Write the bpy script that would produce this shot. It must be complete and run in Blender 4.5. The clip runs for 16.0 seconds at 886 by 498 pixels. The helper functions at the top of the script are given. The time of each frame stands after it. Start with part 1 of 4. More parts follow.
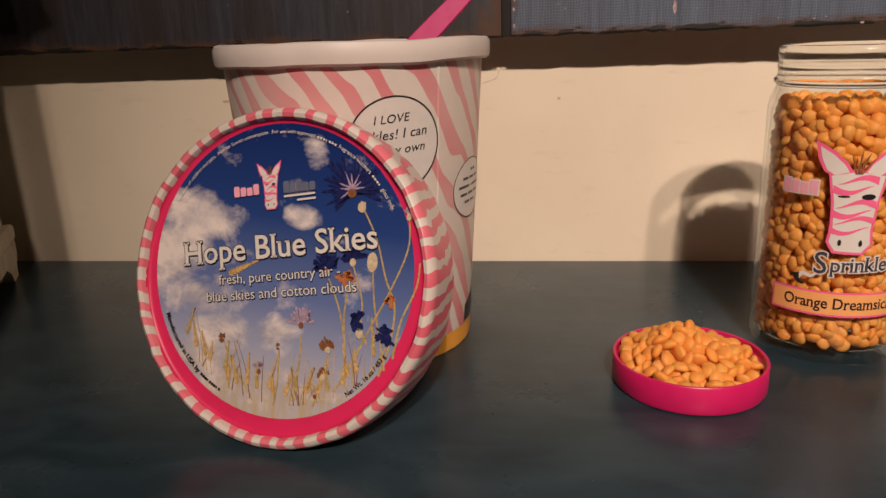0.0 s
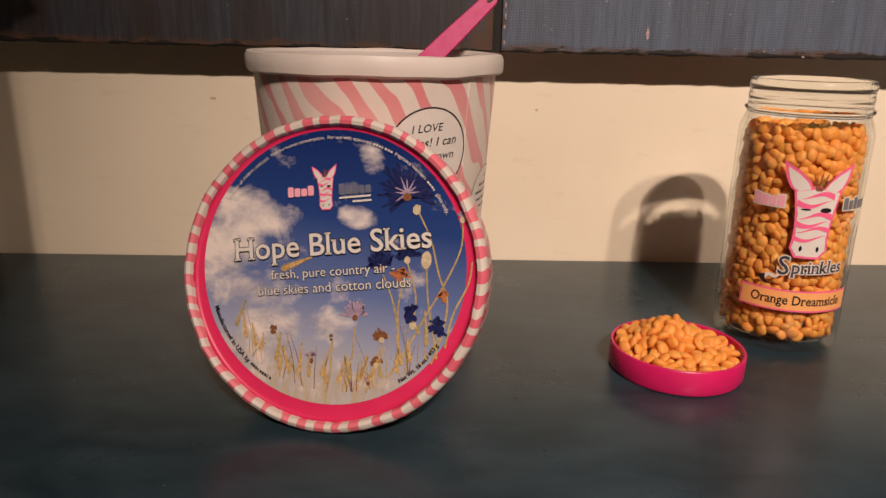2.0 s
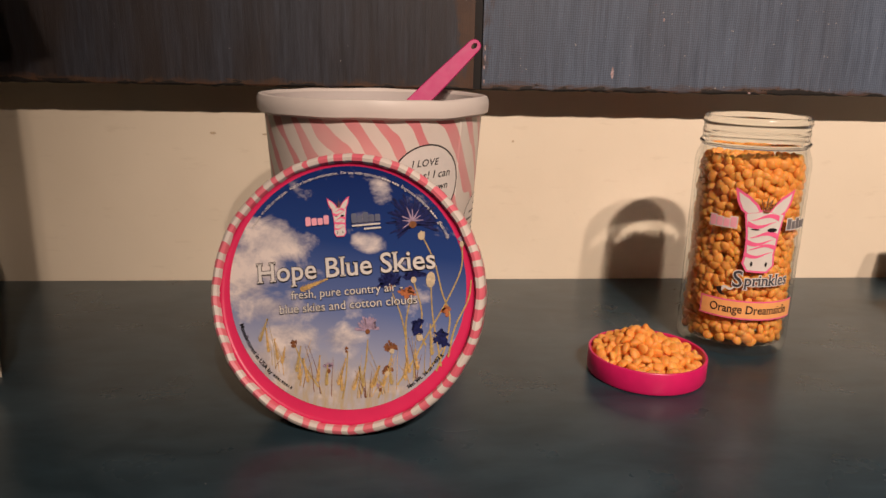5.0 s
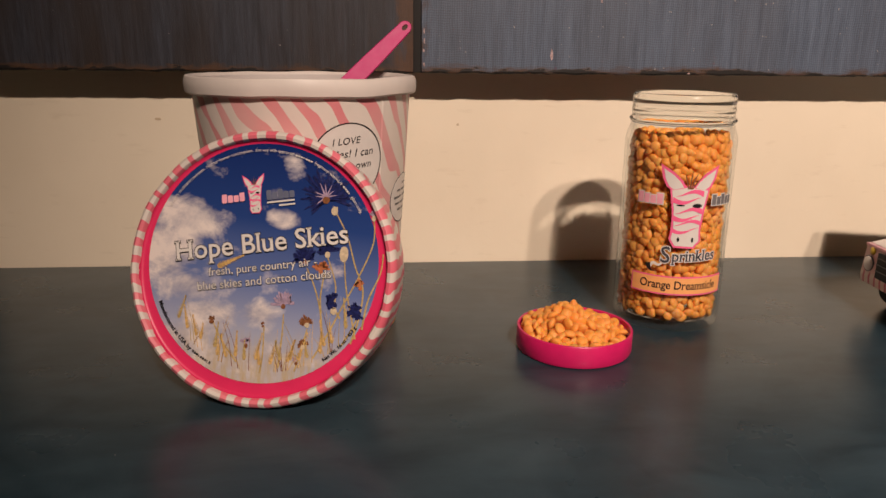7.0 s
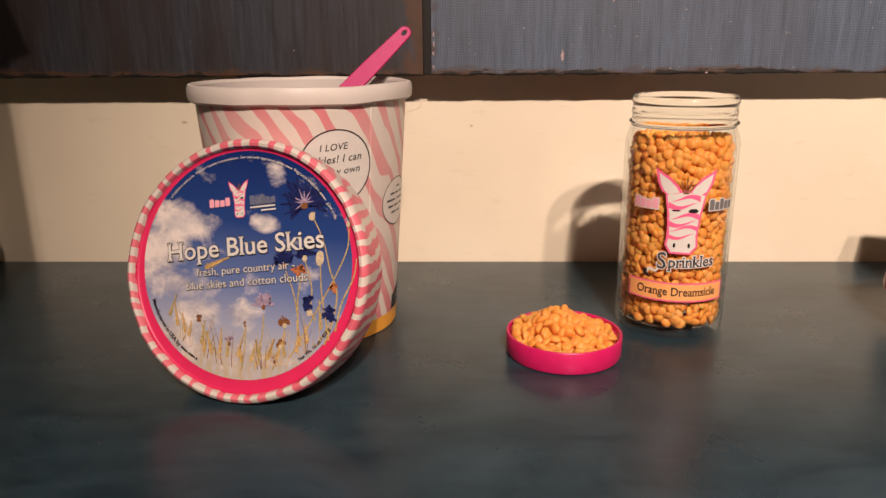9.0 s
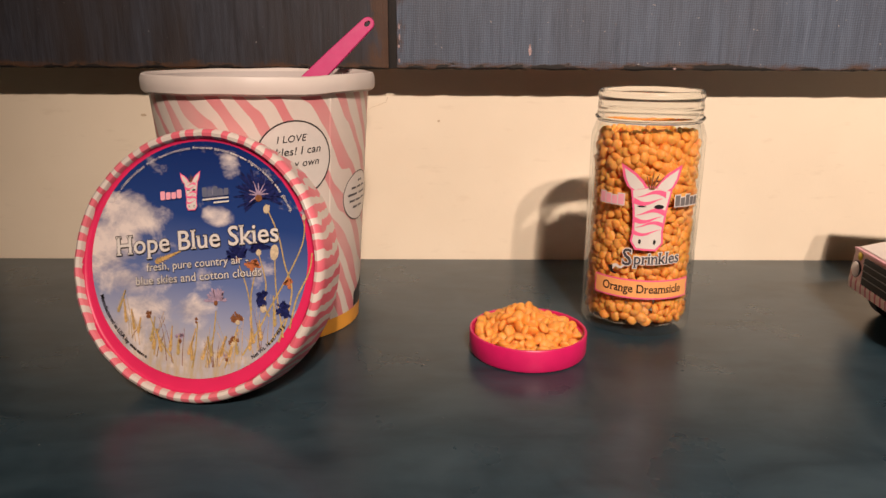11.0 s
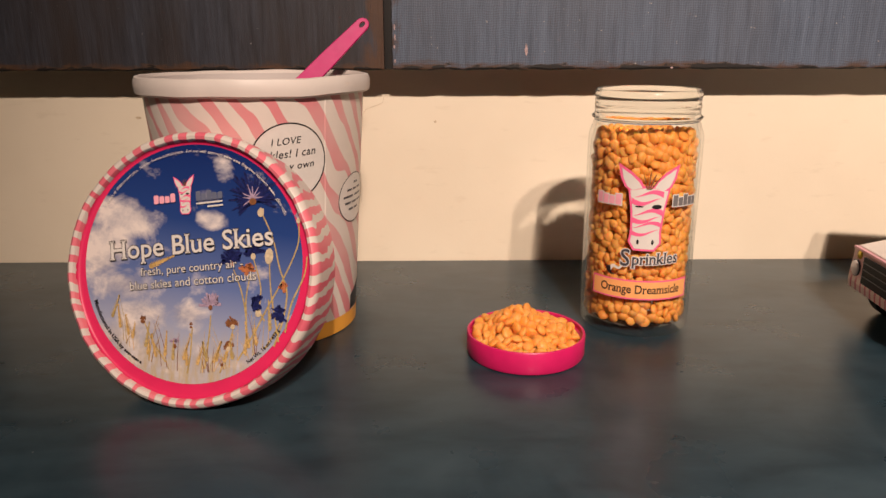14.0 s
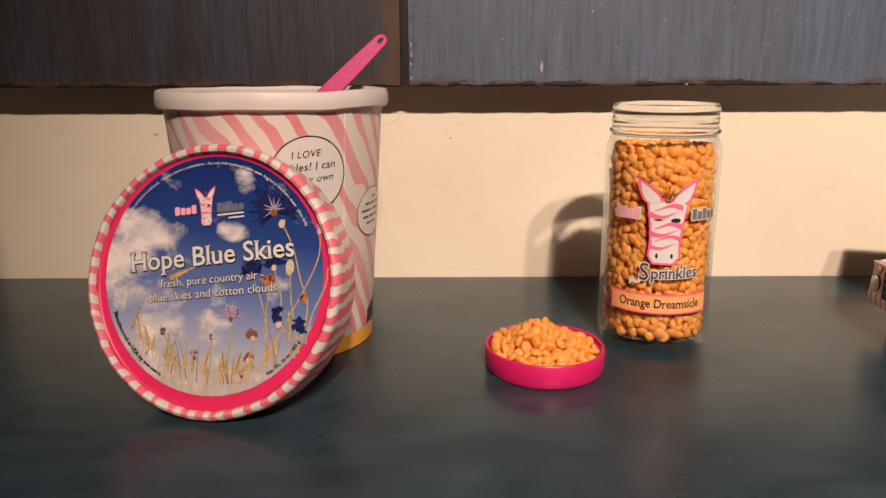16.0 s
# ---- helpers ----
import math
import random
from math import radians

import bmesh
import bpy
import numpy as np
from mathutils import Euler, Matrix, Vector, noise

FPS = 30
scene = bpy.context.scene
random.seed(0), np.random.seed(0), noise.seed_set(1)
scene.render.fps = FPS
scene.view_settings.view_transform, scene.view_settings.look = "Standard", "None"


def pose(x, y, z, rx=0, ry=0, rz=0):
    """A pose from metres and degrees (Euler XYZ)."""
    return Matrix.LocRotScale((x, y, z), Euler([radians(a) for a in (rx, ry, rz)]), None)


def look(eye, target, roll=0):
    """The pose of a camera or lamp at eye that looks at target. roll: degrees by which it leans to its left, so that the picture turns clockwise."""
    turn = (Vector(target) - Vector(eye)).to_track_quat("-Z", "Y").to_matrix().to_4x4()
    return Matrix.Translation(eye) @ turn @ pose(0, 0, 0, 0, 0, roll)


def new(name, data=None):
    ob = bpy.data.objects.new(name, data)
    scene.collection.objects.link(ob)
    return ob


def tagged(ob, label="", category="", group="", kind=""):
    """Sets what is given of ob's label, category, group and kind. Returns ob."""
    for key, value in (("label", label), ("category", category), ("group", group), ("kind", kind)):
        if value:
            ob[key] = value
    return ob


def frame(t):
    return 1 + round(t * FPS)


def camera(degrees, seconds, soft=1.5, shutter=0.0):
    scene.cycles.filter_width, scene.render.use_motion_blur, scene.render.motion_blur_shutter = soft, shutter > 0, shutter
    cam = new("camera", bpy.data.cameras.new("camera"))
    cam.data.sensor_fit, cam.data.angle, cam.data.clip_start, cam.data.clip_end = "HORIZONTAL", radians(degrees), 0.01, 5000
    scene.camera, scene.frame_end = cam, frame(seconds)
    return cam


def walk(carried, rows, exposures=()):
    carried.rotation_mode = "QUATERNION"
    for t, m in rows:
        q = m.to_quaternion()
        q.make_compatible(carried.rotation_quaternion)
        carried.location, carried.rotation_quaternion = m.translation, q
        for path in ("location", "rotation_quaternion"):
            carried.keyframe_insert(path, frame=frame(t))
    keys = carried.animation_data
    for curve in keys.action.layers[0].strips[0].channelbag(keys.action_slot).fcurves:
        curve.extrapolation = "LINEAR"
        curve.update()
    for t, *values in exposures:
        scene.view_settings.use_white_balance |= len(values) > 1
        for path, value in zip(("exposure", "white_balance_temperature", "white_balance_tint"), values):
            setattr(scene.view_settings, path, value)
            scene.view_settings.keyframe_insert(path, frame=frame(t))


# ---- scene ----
cam = camera(63.3, 16.0)
METRES, EYE, TILT, LEAN, TURN = 0.265, 0.1349, -16.559, 2.046, 6.461
ROWS = [
    (0.0, 0.0, 0.0, 0.0, 0.0, 0.0, 0.0),
    (0.5, -0.1117, 0.0076, 0.0102, -2.92, 0.02, 0.05),
    (1.0, -0.1702, 0.0059, 0.0106, -5.04, -1.12, 0.31),
    (1.5, -0.1897, -0.027, 0.0088, -6.68, -0.39, -0.78),
    (2.0, -0.2082, -0.0814, 0.0026, -8.39, -0.19, -0.93),
    (2.5, -0.2146, -0.139, 0.0049, -7.85, -0.32, -1.25),
    (3.0, -0.2314, -0.1612, 0.022, -9.47, 0.52, -1.27),
    (3.5, -0.2782, -0.2079, 0.0199, -10.29, 0.88, -1.69),
    (4.0, -0.2931, -0.2108, 0.0163, -10.74, 1.38, -1.12),
    (6.5, -0.2373, -0.2256, -0.0274, -11.55, 1.56, 0.8),
    (7.0, -0.1607, -0.25, -0.0334, -11.51, 1.19, 0.7),
    (7.5, -0.0851, -0.2622, -0.022, -8.56, 1.86, -0.9),
    (8.0, -0.0152, -0.2994, -0.0244, -4.95, 1.39, -1.86),
    (8.5, -0.0036, -0.3014, -0.0133, -4.76, 0.52, -0.68),
    (11.0, 0.0353, -0.2673, -0.0236, -7.15, 0.7, -0.26),
    (11.5, 0.0269, -0.2723, -0.0313, -6.94, 0.65, -0.29),
    (12.0, 0.0171, -0.2788, -0.0267, -7.07, 0.64, -0.11),
    (12.5, 0.0321, -0.2668, -0.0146, -7.58, 0.93, 0.13),
    (13.0, 0.0407, -0.2594, -0.0148, -7.34, 0.78, 0.19),
    (13.5, 0.0369, -0.2613, -0.019, -7.36, 0.67, 0.11),
    (14.0, 0.0423, -0.2589, -0.0187, -7.16, 0.65, 0.17),
    (14.5, 0.0413, -0.2548, -0.0129, -6.8, 0.81, 0.27),
    (15.0, 0.0377, -0.2553, -0.0038, -6.85, 1.23, 0.33),
    (15.5, 0.0214, -0.2541, 0.0053, -6.77, 2.5, -0.05),
    (16.0, 0.0189, -0.2533, -0.0376, -6.71, 2.53, 0.08),
]
walk(cam, [(t, pose(0, 0, EYE, TILT, LEAN, TURN) @ pose(METRES * x, METRES * y, METRES * z, 90 + pitch, roll, yaw)) for t, x, y, z, yaw, pitch, roll in ROWS],
     [(0, -0.42), (0.5, -0.25), (1, -0.27), (1.5, -0.24), (2, -0.28), (2.5, -0.32), (3, -0.4), (3.5, -0.46), (4, -0.34), (6.5, -0.25), (7, -0.32), (7.5, -0.3), (8, -0.1), (8.5, 0.0), (11, -0.05), (16, -0.05)])

# ---- world and light ----
world = bpy.data.worlds.new("room_dark")
world.use_nodes = True
world.node_tree.nodes["Background"].inputs[0].default_value = (0.9, 0.75, 0.55, 1)
world.node_tree.nodes["Background"].inputs[1].default_value = 0.05
scene.world = world


def downlight(x, y, z, watts, radius, aim):
    d = bpy.data.lights.new("downlight", "SPOT")
    d.energy, d.color, d.shadow_soft_size = watts, (1.0, 0.801, 0.675), radius
    d.spot_size, d.spot_blend = radians(43), 1.0
    o = new("downlight", d)
    o.matrix_basis = look((x, y, z), aim)
    return o


# three warm ceiling spots in a row, in front of the wall and to its right, with a pool of light on the table's right half
downlight(0.29, -1.50, 1.50, 205, 0.028, (0.42, 0.36, 0.04))
downlight(0.54, -1.47, 1.50, 108, 0.028, (0.42, 0.36, 0.04))
downlight(0.22, -1.52, 1.50, 48, 0.028, (0.36, 0.36, 0.04))


# ---- materials ----
class Nodes:
    """A small wrapper for writing node materials."""

    def __init__(self, name, color=(0.8, 0.8, 0.8), rough=0.5, metal=0.0, **more):
        self.mat = bpy.data.materials.new(name)
        self.mat.use_nodes = True
        self.t = self.mat.node_tree
        self.b = self.t.nodes["Principled BSDF"]
        self.set(self.b, 0, (*color, 1))
        self.b.inputs["Roughness"].default_value = rough
        self.b.inputs["Metallic"].default_value = metal
        for k, v in more.items():
            self.b.inputs[k.replace("_", " ")].default_value = v

    def set(self, node, key, v):
        if hasattr(v, "is_output"):
            self.t.links.new(v, node.inputs[key])
        else:
            node.inputs[key].default_value = v

    def add(self, kind, out=0, props=(), **ins):
        n = self.t.nodes.new("ShaderNode" + kind)
        for k, v in dict(props).items():
            if k == "operation":
                n.operation = v
            elif k == "blend_type":
                n.blend_type = v
            elif k == "data_type":
                n.data_type = v
            elif k == "wave_type":
                n.wave_type = v
            elif k == "bands_direction":
                n.bands_direction = v
        for k, v in ins.items():
            self.set(n, int(k[1:]) if k[1:].isdigit() else k, v)
        return n.outputs[out]

    def coords(self):
        return self.add("TexCoord", 3)

    def sep(self, v):
        n = self.t.nodes.new("ShaderNodeSeparateXYZ")
        self.set(n, 0, v)
        return n.outputs

    def math(self, op, a, b=0.0, c=0.0):
        return self.add("Math", 0, {"operation": op}, i0=a, i1=b, i2=c)

    def vec(self, x, y, z=0.0):
        return self.add("CombineXYZ", 0, (), i0=x, i1=y, i2=z)

    def mapping(self, v, scale=(1, 1, 1), rot=(0, 0, 0), loc=(0, 0, 0)):
        return self.add("Mapping", 0, (), i0=v, i1=loc, i2=rot, i3=scale)

    def noise(self, v, scale, detail=4, rough=0.55, dist=0.0):
        n = self.t.nodes.new("ShaderNodeTexNoise")
        self.set(n, "Vector", v)
        n.inputs["Scale"].default_value, n.inputs["Detail"].default_value = scale, detail
        n.inputs["Roughness"].default_value, n.inputs["Distortion"].default_value = rough, dist
        return n.outputs[0]

    def ramp(self, v, stops, out=0):
        n = self.t.nodes.new("ShaderNodeValToRGB")
        while len(n.color_ramp.elements) < len(stops):
            n.color_ramp.elements.new(0.5)
        for e, (p, c) in zip(n.color_ramp.elements, stops):
            e.position = p
            e.color = (*c, 1) if hasattr(c, "__len__") else (c, c, c, 1)
        self.set(n, 0, v)
        return n.outputs[out]

    def mix(self, f, a, b, blend="MIX"):
        n = self.t.nodes.new("ShaderNodeMix")
        n.data_type, n.blend_type = "RGBA", blend
        self.set(n, 0, f)
        self.set(n, 6, a if hasattr(a, "is_output") else (*a, 1))
        self.set(n, 7, b if hasattr(b, "is_output") else (*b, 1))
        return n.outputs[2]

    def base(self, v):
        self.set(self.b, 0, v)

    def rough(self, v):
        self.set(self.b, "Roughness", v)

    def bump(self, h, strength=0.3, distance=0.001):
        n = self.t.nodes.new("ShaderNodeBump")
        n.inputs["Strength"].default_value, n.inputs["Distance"].default_value = strength, distance
        self.set(n, "Height", h)
        self.t.links.new(n.outputs[0], self.b.inputs["Normal"])


def wall_paint():
    m = Nodes("cream_wall_paint", rough=0.6)
    p = m.coords()
    n = m.noise(p, 9, 4)
    s = m.noise(m.mapping(p, (8, 8, 30)), 6, 5)
    c = m.mix(m.ramp(n, [(0.35, 0), (0.7, 1)]), (0.75, 0.64, 0.49), (0.81, 0.70, 0.545))
    m.base(m.mix(m.ramp(s, [(0.62, 0), (0.75, 0.25)]), c, (0.55, 0.44, 0.31)))
    m.bump(m.noise(p, 240, 3), 0.12, 0.0006)
    return m.mat


def table_paint():
    m = Nodes("dark_teal_table_paint", rough=0.3, Specular_IOR_Level=0.36)
    p = m.coords()
    grain = m.noise(m.mapping(p, (13, 36, 36), (0, 0, 0.12)), 2.2, 6, 0.64, 0.5)
    cloud = m.noise(m.mapping(p, (8, 12, 12), (0, 0, 0.3)), 1.6, 6, 0.6, 0.8)
    c = m.mix(m.ramp(grain, [(0.3, 0), (0.72, 1)]), (0.011, 0.025, 0.034), (0.024, 0.048, 0.063))
    m.base(m.mix(m.ramp(cloud, [(0.42, 0), (0.7, 0.55)]), c, (0.050, 0.079, 0.096)))
    dust = m.ramp(m.noise(p, 330, 2, 0.35), [(0.80, 0), (0.83, 0.5)])
    m.base(m.mix(dust, m.b.inputs[0].links[0].from_socket, (0.30, 0.28, 0.25)))
    fine = m.noise(m.mapping(p, (40, 220, 220), (0, 0, 0.12)), 3, 4)
    m.rough(m.math("MULTIPLY_ADD", m.noise(p, 22, 4), 0.14, 0.22))
    m.bump(m.math("ADD", grain, m.math("MULTIPLY", fine, 0.4)), 0.014, 0.0005)
    return m.mat


def canvas_paint(name, cold, warm, dark, warm_amount, inner, flecks, cloth, drip):
    """Brushed paint; inner is the local x of the edge beside the other panel."""
    m = Nodes(name, rough=0.5)
    p = m.coords()
    x, y, z = m.sep(p)
    streak = m.noise(m.mapping(p, (260, 260, 16)), 1.4, 6, 0.72, 0.3)
    wide = m.noise(m.mapping(p, (16, 16, 3)), 1.5, 4, 0.6)
    c = m.mix(m.ramp(streak, [(0.28, 0), (0.75, 1)]), dark, cold)
    c = m.mix(m.ramp(wide, [(0.40, 0), (0.66, warm_amount)]), c, warm)
    # rusty drips along the lower edge and beside the gap
    smear = m.noise(m.mapping(p, (30, 30, 75)), 1.2, 7, 0.72, 0.4)
    run = m.noise(m.mapping(p, (110, 110, 34)), 1.2, 7, 0.75, 0.3)
    low = m.math("MULTIPLY", m.math("MAXIMUM", m.math("MULTIPLY_ADD", z, -62.0, 0.95), 0.0), smear)
    near = m.math("MULTIPLY", m.math("MAXIMUM", m.math("MULTIPLY_ADD", m.math("ABSOLUTE", m.math("SUBTRACT", x, inner)), -36.0, drip), 0.0), run)
    mask = m.ramp(m.math("MAXIMUM", low, near), [(0.33, 0), (0.47, 0.85)])
    c = m.mix(mask, c, m.mix(smear, (0.030, 0.012, 0.007), (0.12, 0.053, 0.020)))
    fleck = m.noise(p, 420, 2, 0.4)
    c = m.mix(m.ramp(fleck, [(flecks, 0), (flecks + 0.04, 0.7)]), c, (0.40, 0.36, 0.34))
    # dark chips along the bottom edge
    chip = m.noise(m.mapping(p, (42, 42, 150)), 1.0, 6, 0.62)
    edge = m.math("MULTIPLY_ADD", z, -150.0, 1.05)
    worn = m.math("ADD", edge, m.math("MULTIPLY", m.math("SUBTRACT", chip, 0.5), 2.6))
    c = m.mix(m.ramp(worn, [(0.66, 0), (0.78, 0.7)]), c, (0.085, 0.042, 0.020))
    c = m.mix(m.ramp(worn, [(0.78, 0), (0.86, 0.97)]), c, (0.008, 0.006, 0.005))
    # the cloth's weave shows through the paint
    jit = m.math("MULTIPLY", m.noise(p, 110, 4), 14.0)
    wx = m.math("SINE", m.math("ADD", m.math("MULTIPLY", x, 4300.0), jit))
    wz = m.math("SINE", m.math("ADD", m.math("MULTIPLY", z, 4300.0), jit))
    weave = m.math("MULTIPLY", m.math("ADD", wx, wz), m.noise(p, 190, 3))
    c = m.mix(m.ramp(m.math("MULTIPLY_ADD", weave, 0.5, 0.5), [(0.25, 0), (0.75, cloth)]), c, m.mix(0.5, c, (0.0, 0.0, 0.0)))
    m.base(c)
    m.bump(m.math("ADD", m.math("MULTIPLY", weave, 0.2 * cloth), streak), 0.35, 0.0005)
    m.rough(m.math("MULTIPLY_ADD", streak, 0.3, 0.36))
    return m.mat


def zebra_paper(name, count, slant, length, pink, deep, around=0.0, bias=0.5):
    """White glossy paper printed with wavy pink stripes round the local z axis."""
    m = Nodes(name, rough=0.38)
    p = m.coords()
    x, y, z = m.sep(p)
    ang = m.math("ARCTAN2", x, m.math("MULTIPLY", y, -1.0))
    u = m.math("MULTIPLY", ang, count / (2 * math.pi))
    # u counts stripes round the axis; the slant leans them with height
    v = m.math("MULTIPLY", z, length)
    wob = m.noise(m.vec(m.math("MULTIPLY", u, 0.33), v, around), 1.0, 2, 0.5)
    wob2 = m.noise(m.vec(m.math("MULTIPLY", u, 0.9), m.math("MULTIPLY", v, 1.6), around + 5), 1.0, 2, 0.5)
    ph = m.math("ADD", u, m.math("MULTIPLY", z, slant))
    ph = m.math("ADD", ph, m.math("MULTIPLY", m.math("SUBTRACT", wob, 0.5), 2.0))
    s = m.math("SINE", m.math("MULTIPLY", ph, 2 * math.pi))
    s = m.math("ADD", m.math("MULTIPLY", s, 0.5), m.math("MULTIPLY_ADD", m.math("SUBTRACT", wob2, 0.5), 1.5, bias))
    mask = m.ramp(s, [(0.47, 0), (0.53, 1)])
    tone = m.mix(m.ramp(m.noise(p, 26, 2), [(0.35, 0), (0.65, 1)]), pink, deep)
    white = m.mix(m.ramp(m.noise(p, 60, 3), [(0.3, 0), (0.7, 1)]), (0.66, 0.575, 0.51), (0.72, 0.63, 0.56))
    m.base(m.mix(mask, white, tone))
    m.bump(m.noise(p, 130, 4), 0.06, 0.0006)
    return m.mat


def plain(name, color, rough=0.45, vary=0.12, scale=90, bump=0.05, **more):
    m = Nodes(name, color, rough, **more)
    p = m.coords()
    dark = tuple(c * (1 - vary) for c in color)
    light = tuple(min(1, c * (1 + vary)) for c in color)
    m.base(m.mix(m.ramp(m.noise(p, scale, 4), [(0.3, 0), (0.7, 1)]), dark, light))
    m.rough(m.math("MULTIPLY_ADD", m.noise(p, scale * 2.3, 3), 0.14, rough - 0.07))
    if bump:
        m.bump(m.noise(p, scale * 4, 3), bump, 0.0004)
    return m.mat


def bead_wax():
    m = Nodes("orange_wax", rough=0.45, Specular_IOR_Level=0.35)
    m.b.inputs["Subsurface Weight"].default_value = 0.5
    m.b.inputs["Subsurface Radius"].default_value = (1.0, 0.55, 0.22)
    m.b.inputs["Subsurface Scale"].default_value = 0.002
    p = m.coords()
    info = m.t.nodes.new("ShaderNodeObjectInfo").outputs["Random"]
    isle = m.t.nodes.new("ShaderNodeNewGeometry").outputs["Random Per Island"]
    f = m.math("FRACT", m.math("ADD", m.math("MULTIPLY", info, 7.3), isle))
    c = m.mix(f, (1.0, 0.385, 0.076), (1.0, 0.47, 0.118))
    m.base(m.mix(m.ramp(m.noise(p, 300, 3), [(0.45, 0), (0.75, 0.4)]), c, (1.0, 0.50, 0.15)))
    m.bump(m.noise(p, 500, 3), 0.16, 0.0004)
    thin = m.t.nodes.new("ShaderNodeBsdfTranslucent")
    thin.inputs[0].default_value = (1.0, 0.58, 0.16, 1)
    mix = m.t.nodes.new("ShaderNodeMixShader")
    mix.inputs[0].default_value = 0.28
    m.t.links.new(m.b.outputs[0], mix.inputs[1])
    m.t.links.new(thin.outputs[0], mix.inputs[2])
    m.t.links.new(mix.outputs[0], m.t.nodes["Material Output"].inputs["Surface"])
    return m.mat


def sky_print():
    """The printed photograph on the label: blue sky that pales downwards, with clouds."""
    m = Nodes("printed_sky_label", rough=0.22)
    p = m.coords()
    x, y, z = m.sep(p)
    t = m.math("MULTIPLY_ADD", y, 9.8, 0.5)
    t = m.math("ADD", t, m.math("MULTIPLY", x, 0.9))
    c = m.ramp(t, [(0.0, (0.52, 0.46, 0.44)), (0.2, (0.37, 0.38, 0.49)), (0.42, (0.125, 0.17, 0.36)), (0.68, (0.021, 0.052, 0.20)), (1.0, (0.008, 0.022, 0.12))])
    warp = m.noise(m.mapping(p, (1, 1.3, 1)), 48, 9, 0.62, 0.25)
    fine = m.noise(p, 150, 7, 0.65)
    total = None
    for cx, cy, rx, ry, a in ((-34, 18, 17, 8.5, 1.0), (-42, 4, 13, 14, 1.0), (-30, -11, 17, 8, 0.75), (-22, -24, 14, 8, 0.9), (0, -22, 10, 6, 0.85),
                              (9, 19, 7, 4.2, 0.8), (13, 41, 5, 6, 0.62), (-36, -34, 16, 9, 0.6), (8, 30, 7, 5, 0.38), (-8, -42, 26, 8, 0.45)):
        dx = m.math("MULTIPLY", m.math("SUBTRACT", x, cx / 1000), 1000 / rx)
        dy = m.math("MULTIPLY", m.math("SUBTRACT", y, cy / 1000), 1000 / ry)
        d = m.math("SQRT", m.math("ADD", m.math("MULTIPLY", dx, dx), m.math("MULTIPLY", dy, dy)))
        f = m.math("MULTIPLY", m.math("MAXIMUM", m.math("SUBTRACT", 1.35, d), 0.0), a)
        total = f if total is None else m.math("MAXIMUM", total, f)
    k = m.math("ADD", total, m.math("MULTIPLY", m.math("SUBTRACT", warp, 0.5), 2.3))
    mask = m.ramp(k, [(0.16, 0), (0.42, 0.5), (0.78, 0.97)])
    cloud = m.mix(m.ramp(m.math("ADD", m.math("MULTIPLY", warp, 0.85), m.math("MULTIPLY", fine, 0.15)), [(0.38, 0), (0.58, 1)]), (0.34, 0.32, 0.38), (0.80, 0.69, 0.63))
    c = m.mix(mask, c, cloud)
    low = m.ramp(m.math("MULTIPLY_ADD", y, -24.0, -0.62), [(0.0, 0), (0.55, 0.7)])
    c = m.mix(m.math("MULTIPLY", low, m.ramp(m.noise(m.mapping(p, (3.2, 0.7, 1)), 130, 4), [(0.38, 0), (0.6, 1)])), c, (0.50, 0.36, 0.16))
    m.base(c)
    return m.mat


def glass():
    """Thin clear glass: see-through with a slight green tint, and a Fresnel gloss."""
    m = Nodes("clear_glass")
    clear = m.t.nodes.new("ShaderNodeBsdfTransparent")
    clear.inputs[0].default_value = (0.988, 0.994, 0.986, 1)
    gloss = m.t.nodes.new("ShaderNodeBsdfGlossy")
    gloss.inputs["Roughness"].default_value = 0.045
    facing = m.add("LayerWeight", 1)
    edge = m.math("MULTIPLY_ADD", m.math("POWER", facing, 4.0), 0.85, 0.02)
    mix = m.t.nodes.new("ShaderNodeMixShader")
    m.t.links.new(edge, mix.inputs[0])
    m.t.links.new(clear.outputs[0], mix.inputs[1])
    m.t.links.new(gloss.outputs[0], mix.inputs[2])
    m.t.links.new(mix.outputs[0], m.t.nodes["Material Output"].inputs["Surface"])
    return m.mat


def distressed_white():
    m = Nodes("distressed_white_paint", rough=0.6)
    p = m.coords()
    n = m.noise(p, 38, 6, 0.7)
    n2 = m.noise(m.mapping(p, (1, 1, 0.25)), 90, 5, 0.6)
    c = m.mix(m.ramp(n2, [(0.3, 0), (0.7, 1)]), (0.60, 0.52, 0.40), (0.75, 0.68, 0.56))
    m.base(m.mix(m.ramp(n, [(0.60, 0), (0.66, 0.9)]), c, (0.14, 0.085, 0.045)))
    m.bump(n, 0.3, 0.0012)
    return m.mat


WALL, TABLE = wall_paint(), table_paint()
# the canvases' dark edges, and the shade painted into the gap between them
EDGE_AND_GAP_SHADE = plain("dark_edge_paint_and_gap_shade", (0.008, 0.0055, 0.0045), 0.6, 0.4, 60)
CANVAS_A = canvas_paint("dark_brown_canvas_paint", (0.048, 0.052, 0.070), (0.026, 0.016, 0.012), (0.015, 0.014, 0.018), 0.8, 0.31, 0.78, 0.12, 1.15)
CANVAS_B = canvas_paint("slate_blue_canvas_paint", (0.125, 0.158, 0.222), (0.074, 0.076, 0.092), (0.060, 0.076, 0.110), 0.4, -0.31, 0.74, 0.60, 0.85)
TUB_PAPER = zebra_paper("pink_zebra_tub_paper", 23, 48.0, 10.0, (0.68, 0.36, 0.345), (0.66, 0.22, 0.235), 0.0, 0.40)
